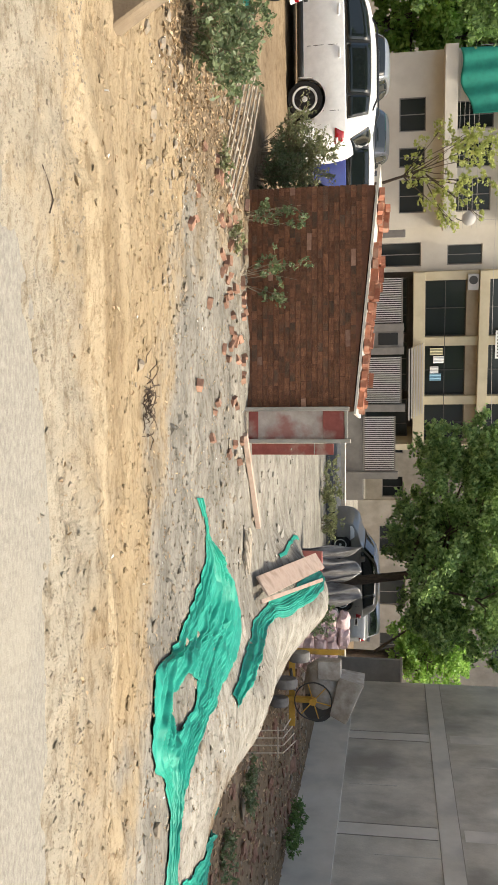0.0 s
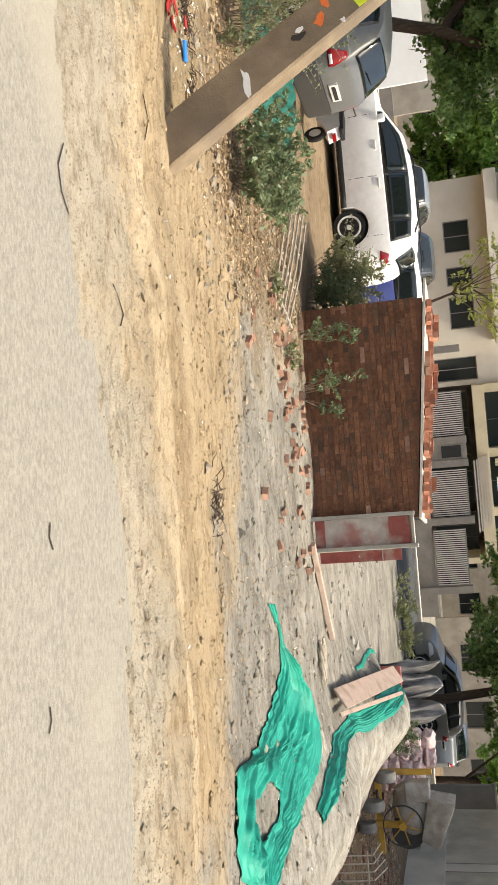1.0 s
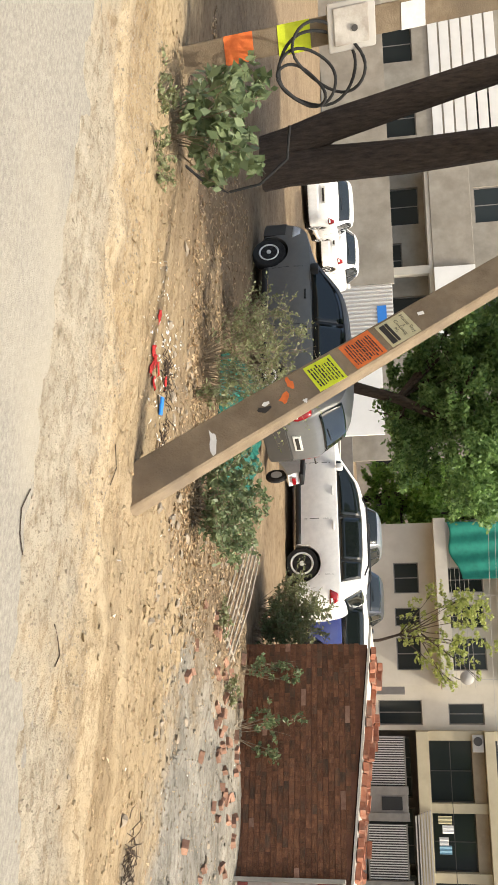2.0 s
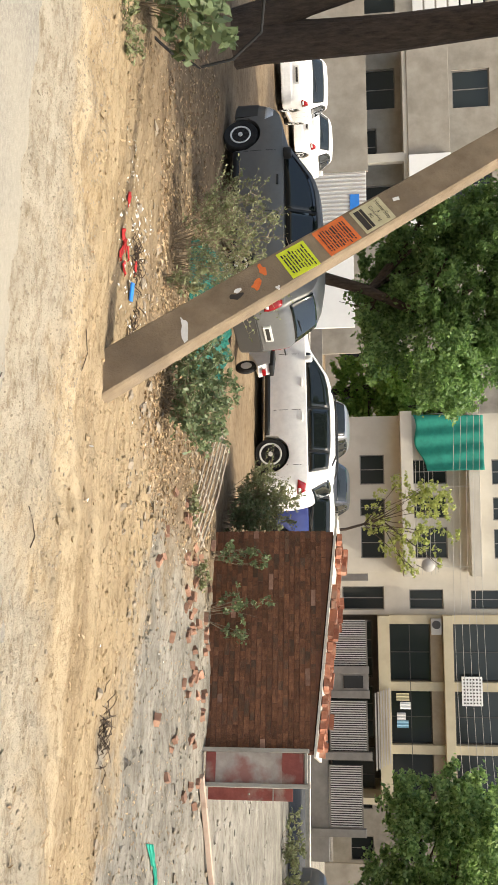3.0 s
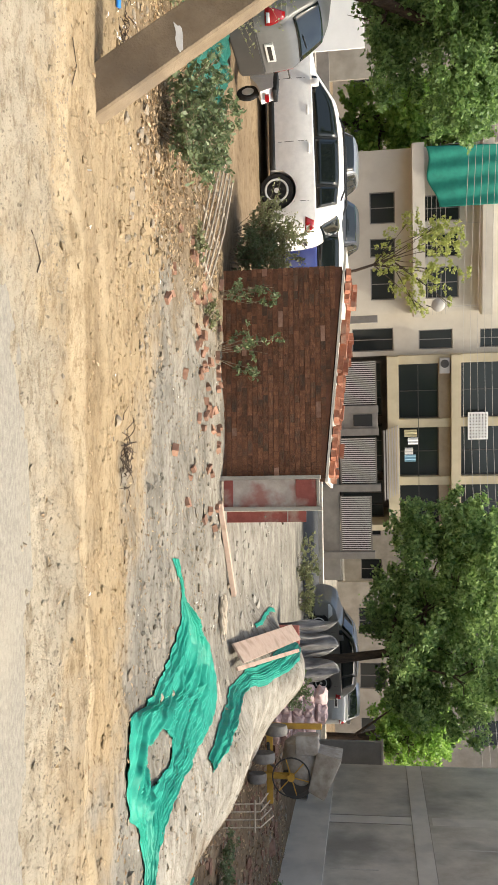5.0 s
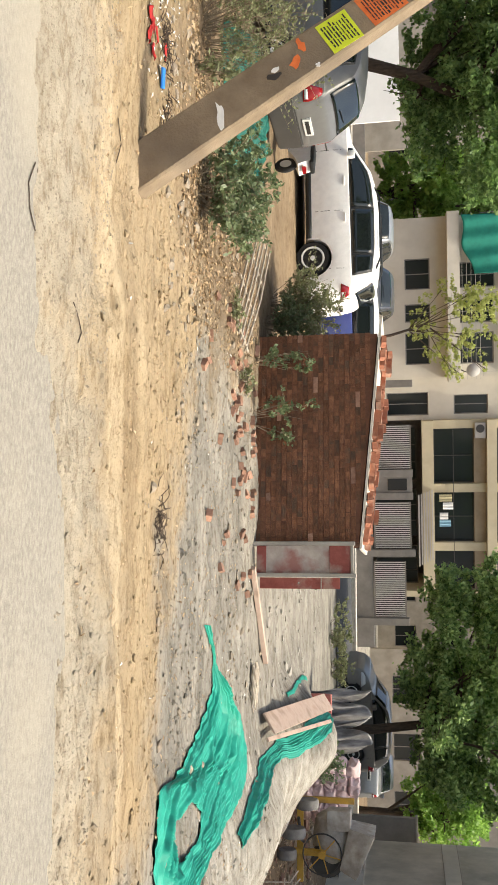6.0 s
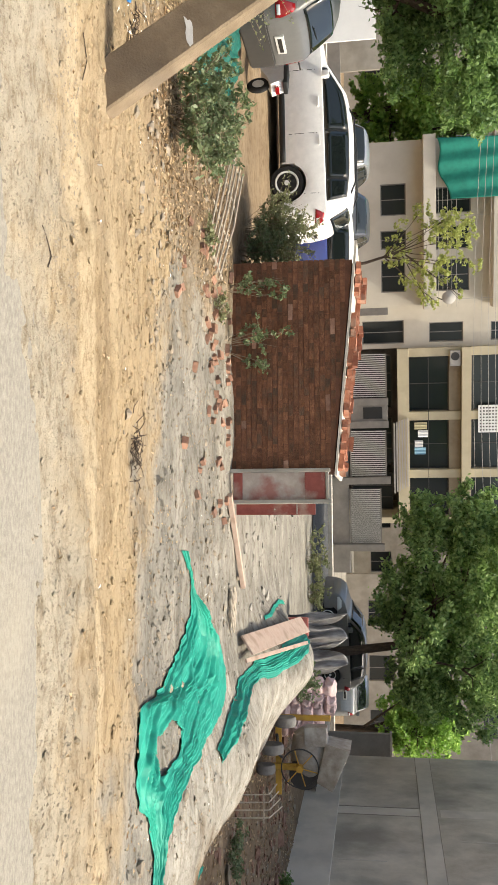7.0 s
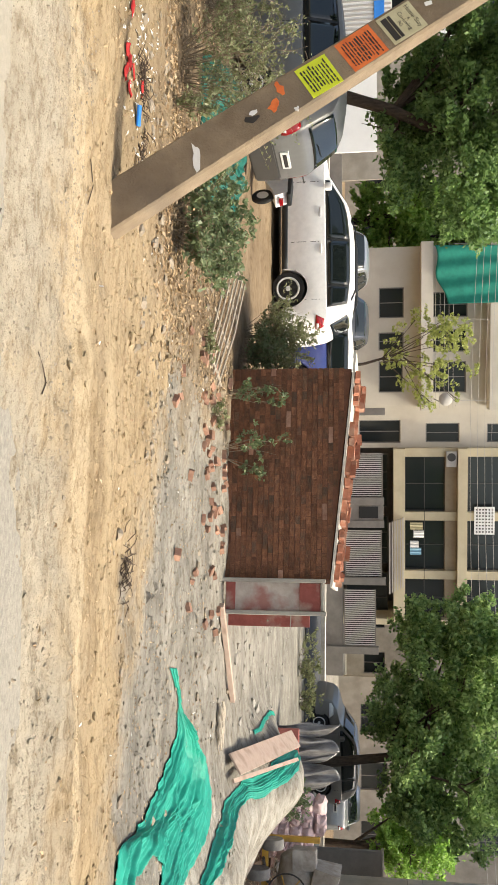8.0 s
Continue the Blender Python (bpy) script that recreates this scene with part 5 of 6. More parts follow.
def shrub(name, label, x, y, w, h, n, size, leafm, seed, stems=14, lean=0.35, long=1.9):
    """Stems fanning from the foot with leaves along them."""
    rng = np.random.default_rng(seed)
    root = thing(name, label, "shrub", group="roadside shrubs")
    z0 = float(ground_z(x, y)) - 0.02
    bm = bmesh.new()
    cs = []
    for s in range(stems):
        a = rng.uniform(0, 2 * math.pi)
        r = w * 0.5 * math.sqrt(rng.uniform(0, 1))
        tip = Vector((x + r * math.cos(a), y + r * 0.8 * math.sin(a), z0 + h * rng.uniform(0.55, 1.0) * (1 - lean * (r / (w * 0.5)) ** 2)))
        foot = Vector((x + r * 0.3 * math.cos(a), y + r * 0.3 * math.sin(a), z0))
        mid = foot.lerp(tip, 0.5) + Vector((rng.normal() * 0.05, rng.normal() * 0.05, 0.06 * h))
        tube(bm, [foot, mid, tip], [0.006, 0.004, 0.002], 4)
        m = max(6, n // stems)
        twigs = max(2, m // 16)
        for _ in range(twigs):
            q = rng.uniform(0.10, 1.0) ** 0.8
            o = foot.lerp(mid, 2 * q) if q < 0.5 else mid.lerp(tip, 2 * q - 1)
            e = o + Vector((rng.normal() * 0.11 * w, rng.normal() * 0.11 * w, rng.uniform(0.02, 0.16) * h))
            tube(bm, [o, e], [0.003, 0.0015], 3)
            t = rng.uniform(0.15, 1.08, m // twigs)
            base = np.array(o)[None] + t[:, None] * np.array(e - o)[None]
            cs.append(base + rng.normal(size=(len(t), 3)) * size * 0.55)
    part("stem", bm, M["twig"], root)["kind"] = "stuff"
    c = np.concatenate(cs)
    c[:, 2] = np.maximum(c[:, 2], z0 + 0.03)
    v, f = leaves(rng, c, size, long, 0.0)
    meshed("foliage", v, f, leafm, root)
    return root


shrub("shrub", "grey-green weed beside the leaning pole", -3.95, 7.9, 1.5, 0.9, 4400, 0.033, M["leaf_grey"], 21, 34)
shrub("shrub", "dusty olive bush in front of the grey car", -5.85, 8.1, 1.9, 1.5, 6200, 0.021, M["leaf_olive"], 22, 46)
shrub("shrub", "green bush at the brick store's corner", -4.5, 13.3, 1.35, 1.22, 8000, 0.026, M["leaf_olive"], 23, 36)
shrub("shrub", "green bush behind the bamboo frame", -4.0, 12.8, 0.9, 0.75, 3000, 0.028, M["leaf_grey"], 24, 24)
shrub("shrub", "small weed growing at the foot of the brick wall", -3.1, 11.66, 0.6, 0.85, 330, 0.036, M["leaf_grey"], 25, 10)
shrub("shrub", "small weed growing at the foot of the brick wall", -2.25, 11.62, 0.9, 0.95, 440, 0.036, M["leaf_grey"], 26, 12)
shrub("shrub", "broad-leaved sapling by the road", -6.3, 4.9, 1.5, 1.05, 800, 0.075, M["leaf_grey"], 27, 24)

# ---- green nets ----


def curves_at(pts, t):
    """Points on a Catmull-Rom curve through pts, t an array from 0 to 1."""
    p = np.array(pts, float)
    u = np.asarray(t) * (len(p) - 1)
    i = np.minimum(u.astype(int), len(p) - 2)
    u = (u - i)[:, None]
    a, b, c, d = p[np.maximum(i - 1, 0)], p[i], p[i + 1], p[np.minimum(i + 2, len(p) - 1)]
    return 0.5 * (2 * b + (c - a) * u + (2 * a - 5 * b + 4 * c - d) * u ** 2 + (3 * b - a - 3 * c + d) * u ** 3)


def net(name, label, near, far, nu, nv, fold, hump, seed, material, holes=(), pleats=9.0):
    """Thin cloth lying on the ground between two edges, drawn into sharp pleats that run along it, split and die out."""
    s, w = np.linspace(0, 1, nu + 1), np.linspace(0, 1, nv + 1)
    a, b = curves_at(near, s), curves_at(far, s)
    S, Wd = np.meshgrid(s, w, indexing="ij")
    wide_ = np.linalg.norm(b - a, axis=1)
    lap = np.minimum(0.05, 0.12 * wide_)
    edge, edge2 = (lap * (0.8 * vnoise(s * n_, s * 0, seed + o) + 0.35 * vnoise(s * n_ * 3, s * 0, seed + o + 1)) for n_, o in ((16, 0), (14, 11)))
    span = (b - a) / np.maximum(np.linalg.norm(b - a, axis=1), 1e-6)[:, None]
    a, b = a + span * edge[:, None], b - span * edge2[:, None]
    P = a[:, None, :] * (1 - Wd[..., None]) + b[:, None, :] * Wd[..., None]
    wid = np.linalg.norm(b - a, axis=1)[:, None]
    warp = 0.15 * vnoise(S * 3.2, Wd * 1.6, seed) + 0.025 * vnoise(S * 8, Wd * 3, seed + 1)

    def ridges(count, off, sharp):
        return (1 - np.abs(np.sin((Wd + warp) * count * math.pi + off + 1.6 * vnoise(S * 2.5, Wd * 2, seed + off)))) ** sharp
    live = np.clip(0.5 + 0.8 * vnoise(S * 4, Wd * 5, seed + 21), 0, 1)
    live2 = np.clip(0.45 + 0.9 * vnoise(S * 5, Wd * 7, seed + 22), 0, 1)
    h = fold * ridges(pleats, 2, 2.2) * live + 0.55 * fold * ridges(pleats * 2.3, 5, 1.8) * live2 + 0.3 * fold * ridges(pleats * 4.6, 9, 1.3) * live
    h = h + 0.005 * vnoise(S * 22, Wd * 14, seed + 2) + 0.3 * fold * (1 - np.abs(vnoise(S * 7 + Wd * 3, Wd * 8 - S * 4, seed + 5))) ** 6
    rim = np.clip(np.minimum(Wd, 1 - Wd) * 7, 0.25, 1) * np.clip(wid / 0.4, 0.35, 1)
    x, y = P[..., 0], P[..., 1]
    z = ground_z(x, y) + 0.014 + np.maximum(h, -0.006) * rim + hump * np.sin(math.pi * Wd) * (0.5 + 0.5 * vnoise(S * 6 + 3, Wd * 2, seed + 1))
    cs, cw = (S[:-1, :-1] + S[1:, 1:]) / 2, (Wd[:-1, :-1] + Wd[1:, 1:]) / 2
    keep = np.ones(cs.shape, bool)
    for c, d, rs, rw in holes:
        near_hole = ((S - c) / (rs * 1.5)) ** 2 + ((Wd - d) / (rw * 1.5)) ** 2
        z = np.where(near_hole < 1, ground_z(x, y) + 0.012 + (z - ground_z(x, y) - 0.012) * (0.25 + 0.75 * near_hole), z)
        keep &= ((cs - c) / rs) ** 2 + ((cw - d) / rw) ** 2 > 1 + 0.45 * vnoise(cs * 34, cw * 12, 9)
    i = np.arange((nu + 1) * (nv + 1)).reshape(nu + 1, nv + 1)
    q = np.stack([i[:-1, :-1], i[1:, :-1], i[1:, 1:], i[:-1, 1:]], -1)[keep]
    ob = meshed(name, np.stack([x, y, z], -1).reshape(-1, 3).tolist(), q.tolist(), material, None, "", True)
    ob.modifiers.new("thickness", "SOLIDIFY").thickness = 0.003
    return tagged(ob, label, "net")


net("shade_net", "bright green shade net crumpled on cement dust, with a torn hole",
    [(0.57, 8.66), (1.08, 9.22), (1.5, 8.75), (1.78, 7.2), (1.72, 6.22), (2.05, 6.12), (2.42, 6.2), (2.78, 6.75), (3.22, 7.0), (3.75, 6.9), (4.12, 7.35)],
    [(0.58, 8.82), (1.16, 9.5), (1.7, 10.6), (2.15, 11.0), (2.5, 10.7), (2.78, 9.7), (2.85, 8.4), (3.02, 7.6), (3.3, 7.35), (3.8, 7.2), (4.02, 7.62)],
    380, 170, 0.075, 0.0, 3, M["net"], [(0.504, 0.42, 0.064, 0.155)], 8.0)
net("shade_net", "narrow green shade net bunched over the sand heap",
    [(2.2, 15.5), (2.27, 14.3), (2.36, 13.5), (2.38, 12.6), (2.5, 11.7), (2.68, 10.75), (2.95, 10.0)],
    [(2.4, 15.4), (2.55, 14.4), (2.66, 13.5), (2.62, 12.7), (2.8, 11.8), (2.98, 10.9), (3.12, 10.1)],
    170, 60, 0.07, 0.02, 5, M["net"], (), 4.0)
net("shade_net", "torn corner of green net at the edge of the mound",
    [(3.95, 7.6), (4.2, 8.3), (4.35, 9.2), (4.4, 10.3)], [(4.35, 7.5), (4.5, 8.3), (4.55, 9.2), (4.48, 10.4)], 90, 40, 0.05, 0.03, 7, M["net"], (), 4.0)
net("shade_net", "ragged tail of green net over the rubble edge",
    [(4.32, 9.3), (4.6, 8.95), (4.95, 8.8), (5.4, 8.8)], [(4.45, 9.75), (4.72, 9.4), (5.05, 9.2), (5.5, 9.1)], 60, 24, 0.05, 0.03, 14, M["net"], (), 3.0)
net("shade_net", "thin strip of green net trailing beyond the pink board",
    [(1.80, 14.0), (1.72, 15.0), (1.70, 16.2), (1.88, 17.4)], [(1.86, 14.0), (1.78, 15.0), (1.77, 16.2), (1.97, 17.4)], 60, 16, 0.02, 0.01, 12, M["net"], (), 3.0)
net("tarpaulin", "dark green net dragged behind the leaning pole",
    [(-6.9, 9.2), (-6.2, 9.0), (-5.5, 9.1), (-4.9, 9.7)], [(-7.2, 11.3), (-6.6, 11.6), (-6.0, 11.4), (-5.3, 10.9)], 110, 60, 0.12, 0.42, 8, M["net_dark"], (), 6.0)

# ---- boards, beam, frame ----


def on_ground(x, y, lift=0.0):
    return float(ground_z(x, y)) + lift


def plank(name, label, a, b, width, thick, material, category="board", lift=0.0):
    """A board from a to b (x, y), lying on the ground."""
    pa, pb = Vector((*a, on_ground(*a, lift))), Vector((*b, on_ground(*b, lift)))
    rise = max(on_ground(*pa.lerp(pb, t).xy) - pa.lerp(pb, t).z for t in (0.1, 0.25, 0.4, 0.55, 0.7, 0.85))
    pb.z += max(0.0, rise) * 1.3
    pa.z += max(0.0, rise) * 0.5
    d = (pb - pa).normalized()
    s = d.cross(Vector((0, 0, 1))).normalized()
    mid_, s2 = (pa + pb) / 2, s * 0.15
    s = s + Vector((0, 0, (on_ground(mid_.x + s2.x, mid_.y + s2.y) - on_ground(mid_.x - s2.x, mid_.y - s2.y)) / 0.3))
    s = (s - d * s.dot(d)).normalized()
    n = s.cross(d)
    m = Matrix((d, s, n)).transposed().to_4x4()
    m.translation = pa
    L = (pb - pa).length
    bm = bmesh.new()
    box(bm, (0, -width / 2, 0), (L, width / 2, thick), min(thick, width) * 0.12)
    ob = part(name, bm, material)
    ob.matrix_world = m
    return tagged(ob, label, category)


plank("timber_beam", "long weathered pinkish timber lying on cement dust", (-0.12, 11.55), (1.22, 12.55), 0.09, 0.07, M["pink"], "timber", 0.01)
pink = plank("pink_board", "faded pink painted board lying up the sand heap", (2.04, 12.2), (2.14, 15.9), 0.32, 0.03, M["pink"], "board", 0.06)
plank("board", "narrow pale batten beside the pink board", (2.25, 12.15), (2.35, 15.0), 0.06, 0.035, M["pink"], "timber", 0.07)
frame_ = thing("bamboo_frame", "pale slatted wooden frame lying among dry litter", "frame")
fa, fb = Vector((-4.95, 11.35, 0.16)), Vector((-3.05, 10.25, 0.05))
dirv = (fb - fa).normalized()
side = Vector((-dirv.y, dirv.x, 0.10)).normalized()
for k in range(6):
    o = side * (k * 0.14 - 0.35)
    part("slat", tubed([fa + o + Vector((0, 0, 0.02)), (fa + fb) / 2 + o + Vector((0, 0, 0.02 + 0.008 * (k % 3))), fb + o * 0.8], 0.017, 6), M["timber"], frame_)
for t_ in (0.06, 0.34, 0.66, 0.95):
    c = fa.lerp(fb, t_)
    part("crosspiece", tubed([c - side * 0.42, c + side * 0.40], 0.014, 6), M["timber"], frame_)

# ---- concrete mixer ----
mix = thing("concrete_mixer", "old yellow concrete mixer with a cement-crusted hopper and spoked wheel", "concrete mixer", Matrix.Translation((4.62, 17.1, -0.29)))
part("spoked_wheel", tubed([(0.36 + 0.36 * math.cos(a * math.pi / 16), -0.28, 0.77 + 0.36 * math.sin(a * math.pi / 16)) for a in range(33)], 0.014, 6), M["iron"], mix, "thin black hand wheel")
bm = bmesh.new()
for k in range(6):
    a = k * math.pi / 3 + 0.3
    tube(bm, [(0.36, -0.28, 0.77), (0.36 + 0.35 * math.cos(a), -0.28, 0.77 + 0.35 * math.sin(a))], 0.011, 6)
part("spoke_set", bm, M["yellow"], mix)
part("hub", lathed([(0.07, -0.36), (0.07, -0.2), (0.04, 0.1)], 12, "y", (0.36, 0, 0.77)), M["yellow"], mix)
part("leg", boxed((0.30, -0.22, 0.15), (0.42, -0.14, 0.80), 0.01), M["yellow"], mix)
part("leg", boxed((-0.62, -0.18, 0.25), (-0.52, -0.08, 1.36), 0.01), M["yellow"], mix)
part("crossbar", boxed((-0.6, -0.16, 0.28), (0.9, -0.08, 0.40), 0.01), M["yellow"], mix)
part("drum", lathed([(0.20, -0.45), (0.34, -0.35), (0.40, 0.0), (0.36, 0.3), (0.24, 0.5)], 22, "x", (0.12, 0.12, 0.95)), M["steel_dirty"], mix, "cement-crusted drum", True)
part("gear_ring", lathed([(0.30, -0.06), (0.32, 0.06), (0.2, 0.08)], 24, "y", (0.50, -0.1, 0.85)), M["iron"], mix)
bm = bmesh.new()
lo = [(-0.12, -0.3, 1.28), (0.62, -0.3, 1.10), (0.62, 0.4, 1.10), (-0.12, 0.4, 1.28)]
hi = [(-0.02, -0.42, 1.74), (0.74, -0.42, 1.40), (0.74, 0.5, 1.40), (-0.02, 0.5, 1.74)]
vl = [bm.verts.new(p) for p in lo]
vh = [bm.verts.new(p) for p in hi]
bm.faces.new(vl)
for i in range(4):
    bm.faces.new((vl[i], vl[(i + 1) % 4], vh[(i + 1) % 4], vh[i]))
hop = part("hopper", bm, M["steel_dirty"], mix, "pale cement-crusted loading hopper")
hop.modifiers.new("thick", "SOLIDIFY").thickness = 0.03
part("motor_case", boxed((-0.42, -0.3, 0.85), (-0.05, 0.1, 1.3), 0.05), M["steel_dirty"], mix, smooth=True)
for x, y, r in ((-0.72, -1.2, 0.2), (-0.28, -1.4, 0.21), (0.3, -0.6, 0.18)):
    wz = on_ground(4.62 + x, 17.1 + y) + 0.29 + r
    tyre_ = part("tyre", lathed([(r * 0.5, -0.07), (r * 0.9, -0.085), (r, -0.05), (r, 0.05), (r * 0.9, 0.085), (r * 0.5, 0.07)], 22, "x", (x, y, wz)), M["rubber_grey"], mix, "dusty grey rubber tyre", True)
    part("wheel_disc", lathed([(r * 0.48, -0.03), (r * 0.48, 0.03)], 16, "x", (x, y, wz)), M["steel_dirty"], tyre_)
part("tow_bar", tubed([(-0.5, -1.3, 0.45), (0.0, -0.7, 0.42), (0.2, -0.1, 0.4)], 0.03, 8), M["iron"], mix)
rack = thing("steel_rack", "small rusty rack of bent steel rods", "rack")
for k in range(4):
    x = 4.55 + k * 0.12
    part("rod", tubed([(x, 13.6, on_ground(x, 13.6)), (x + 0.02, 13.75, 0.28), (x + 0.1, 14.6, 0.3 + 0.03 * k)], 0.011, 6), M["timber"], rack)
part("rod", tubed([(4.5, 13.7, 0.2), (5.0, 13.7, 0.2)], 0.012, 6), M["timber"], rack)

# ---- draped sheeting and sacks beyond the heap ----
v, f = [], []
nu, nv = 60, 24
for i in range(nu + 1):
    for j in range(nv + 1):
        s, w = i / nu, j / nv
        peak = 0.5 + 0.5 * abs(math.cos(s * math.pi * 2.5)) ** 0.5
        z = -0.05 + w * (1.38 * peak)
        v.append((2.25 + 1.35 * s + 0.03 * math.sin(w * 9 + s * 30), 19.2 - 0.35 * (1 - w) + 0.09 * math.sin(s * 40 + 2 * w) * (1 - 0.5 * w) + 0.25 * w, z))
for i in range(nu):
    for j in range(nv):
        a = i * (nv + 1) + j
        f.append((a, a + nv + 1, a + nv + 2, a + 1))
dr = meshed("plastic_sheet", v, f, M["sheeting"], None, "", True)
dr.modifiers.new("thick", "SOLIDIFY").thickness = 0.01
tagged(dr, "grey plastic sheeting draped in sagging folds over a stack", "sheeting")
stack = thing("crate_stack", "faded red crates under the plastic sheeting", "crate")
for k in range(3):
    part("crate", boxed((2.3 + k * 0.44, 18.70, -0.05), (2.72 + k * 0.44, 18.84, 0.50), 0.02), M["enamel_red"], stack)
for k, (x, y, z, rz, sc) in enumerate([(3.62 + 0.30 * (i_ % 4) + 0.06 * (i_ // 4), 18.35 + 0.11 * (i_ // 4), 0.0 + 0.235 * (i_ // 4), 40 * i_ % 77, 0.78 + 0.05 * (i_ % 3)) for i_ in range(18)]):
    bm = bmesh.new()
    bmesh.ops.create_icosphere(bm, subdivisions=3, radius=1)
    for q_ in bm.verts:
        p = q_.co
        k2 = 1 + 0.30 * noise.noise(p * 1.9 + Vector((k * 3, 0, 0))) + 0.16 * noise.noise(p * 4.5 + Vector((0, k, 0)))
        e = 0.8
        q_.co = Vector((math.copysign(abs(p.x) ** e, p.x) * 0.34 * sc * k2, math.copysign(abs(p.y) ** e, p.y) * 0.24 * sc * k2, math.copysign(abs(p.z) ** e, p.z) * 0.17 * sc * k2))
    ob = part("sack", bm, M["sack"], smooth=True)
    ob.matrix_world = pose(x, y, z, 6 * k % 17, 5, rz)
    tagged(ob, "crumpled pink and white woven sack on a heap", "sack", "heaped sacks")

# ---- service pole with meter box and coiled cable ----
sp = thing("service_pole", "weathered concrete service pole with a meter box and coiled black cable", "utility pole")
up = Vector((-0.055, -0.06, 1)).normalized()
sb = Vector((-7.28, 4.95, 0.1))
perp = Vector((0.55, 0.83, 0)).normalized()
nrm = Vector((0.83, -0.55, 0)).normalized()
bm = bmesh.new()
box(bm, (-0.125, -0.10, -0.3), (0.125, 0.10, 8.0), 0.015)
mm = Matrix((perp, -nrm, up)).transposed().to_4x4()
mm.translation = sb
bmesh.ops.transform(bm, matrix=mm, verts=bm.verts[:])
part("shaft", bm, M["pole"], sp)


def on_pole(bm):
    bmesh.ops.transform(bm, matrix=mm, verts=bm.verts[:])
    return bm


mb = part("meter_box", on_pole(boxed((-0.22, -0.32, 1.72), (0.20, -0.10, 2.16), 0.03)), M["grille"], sp, "grey steel meter box", True)
part("meter_lid", on_pole(boxed((-0.17, -0.335, 1.78), (0.15, -0.318, 2.1), 0.01)), M["steel_dirty"], mb)
part("lock", on_pole(lathed([(0.03, -0.36), (0.03, -0.335)], 12, "y", (0.02, 0, 1.97))), M["iron"], mb)
part("poster", on_pole(boxed((-0.13, -0.106, 0.72), (0.13, -0.1015, 1.0))), M["orange"], sp, "orange handbill")
part("poster", on_pole(boxed((-0.13, -0.106, 1.24), (0.14, -0.1015, 1.55))), M["lime_paper"], sp, "lime handbill")
part("poster", on_pole(boxed((-0.10, -0.106, 2.4), (0.13, -0.1015, 2.62))), M["paper"], sp, "torn white notice")
for k in range(4):
    r = (0.36, 0.27, 0.33, 0.22)[k]
    pts = []
    for q_ in range(33):
        a = q_ / 32 * 2 * math.pi
        pts.append(mm @ Vector(((0.30, 0.36, 0.22, 0.42)[k] + r * (0.9 + 0.1 * math.sin(a * 2 + k)) * math.cos(a), -0.30 - 0.02 * k - 0.05 * math.sin(a * 2), (1.6, 1.5, 1.72, 1.45)[k] + r * math.sin(a + 0.25 * k))))
    part("cable_loop", tubed(pts, 0.015, 8), M["rubber"], sp, smooth=True)
part("cable", tubed([mm @ Vector(p) for p in ((0.75, -0.32, 1.3), (1.05, -0.35, 1.25), (1.25, -0.3, 0.95), (1.28, -0.25, 0.62), (1.15, -0.2, 0.38), (0.95, -0.2, 0.2))], 0.015, 8), M["rubber"], sp, smooth=True)

# ---- small litter by the pole ----
R2 = np.random.default_rng(31)
for k in range(7):
    x, y = R2.uniform(-4.35, -3.7), R2.uniform(4.95, 5.5)
    net("red_rag", "torn red cloth scrap in the roadside litter", [(x, y), (x + 0.05, y - 0.02), (x + 0.11, y)], [(x - 0.02, y + 0.05), (x + 0.06, y + 0.06), (x + 0.13, y + 0.04)], 8, 6, 0.02, 0.02, 40 + k, M["red_cloth"])["category"] = "rag"
bl = part("plastic_wrapper", boxed((-0.075, -0.03, 0), (0.075, 0.03, 0.02), 0.008), M["blue_plastic"])
bl.matrix_world = pose(-3.58, 5.36, on_ground(-3.58, 5.36, 0.012), 4, 8, 25)
tagged(bl, "bright blue plastic wrapper in the litter", "wrapper")
dead = thing("driftwood", "bleached gnarled branch on cement dust", "branch")
for k in range(5):
    x0 = 1.2 + R2.uniform(-0.05, 0.05)
    pts = [Vector((x0 + t_ * 0.62, 11.6 + 0.09 * math.sin(t_ * 5 + k * 1.3) + 0.03 * k, on_ground(1.4, 11.6) + 0.03 + 0.05 * abs(math.sin(t_ * 4 + k)))) for t_ in np.linspace(0, 1, 8)]
    part("limb", tubed(pts, [0.012, 0.026, 0.03, 0.024, 0.028, 0.022, 0.016, 0.006], 7), M["timber"], dead, smooth=True)
for x, y, n_, sd in ((-0.25, 6.12, 46, 1), (-4.0, 5.6, 60, 2), (-3.4, 5.7, 40, 3)):
    tw = thing("dead_twigs", "small tangle of dead twigs on the sand", "twigs")
    bm = bmesh.new()
    rr = np.random.default_rng(sd)
    for k in range(n_):
        px, py = x + rr.normal() * 0.11, y + rr.normal() * 0.10
        a, ln = rr.uniform(0, 6.28), rr.uniform(0.06, 0.22)
        z = on_ground(px, py)
        tube(bm, [(px, py, z + 0.01), (px + ln / 2 * math.cos(a), py + ln / 2 * math.sin(a), z + rr.uniform(0.01, 0.07)), (px + ln * math.cos(a), py + ln * math.sin(a), z + rr.uniform(0.0, 0.06))], [0.005, 0.004, 0.002], 4)
    part("twig", bm, M["bark"], tw)["kind"] = "stuff"

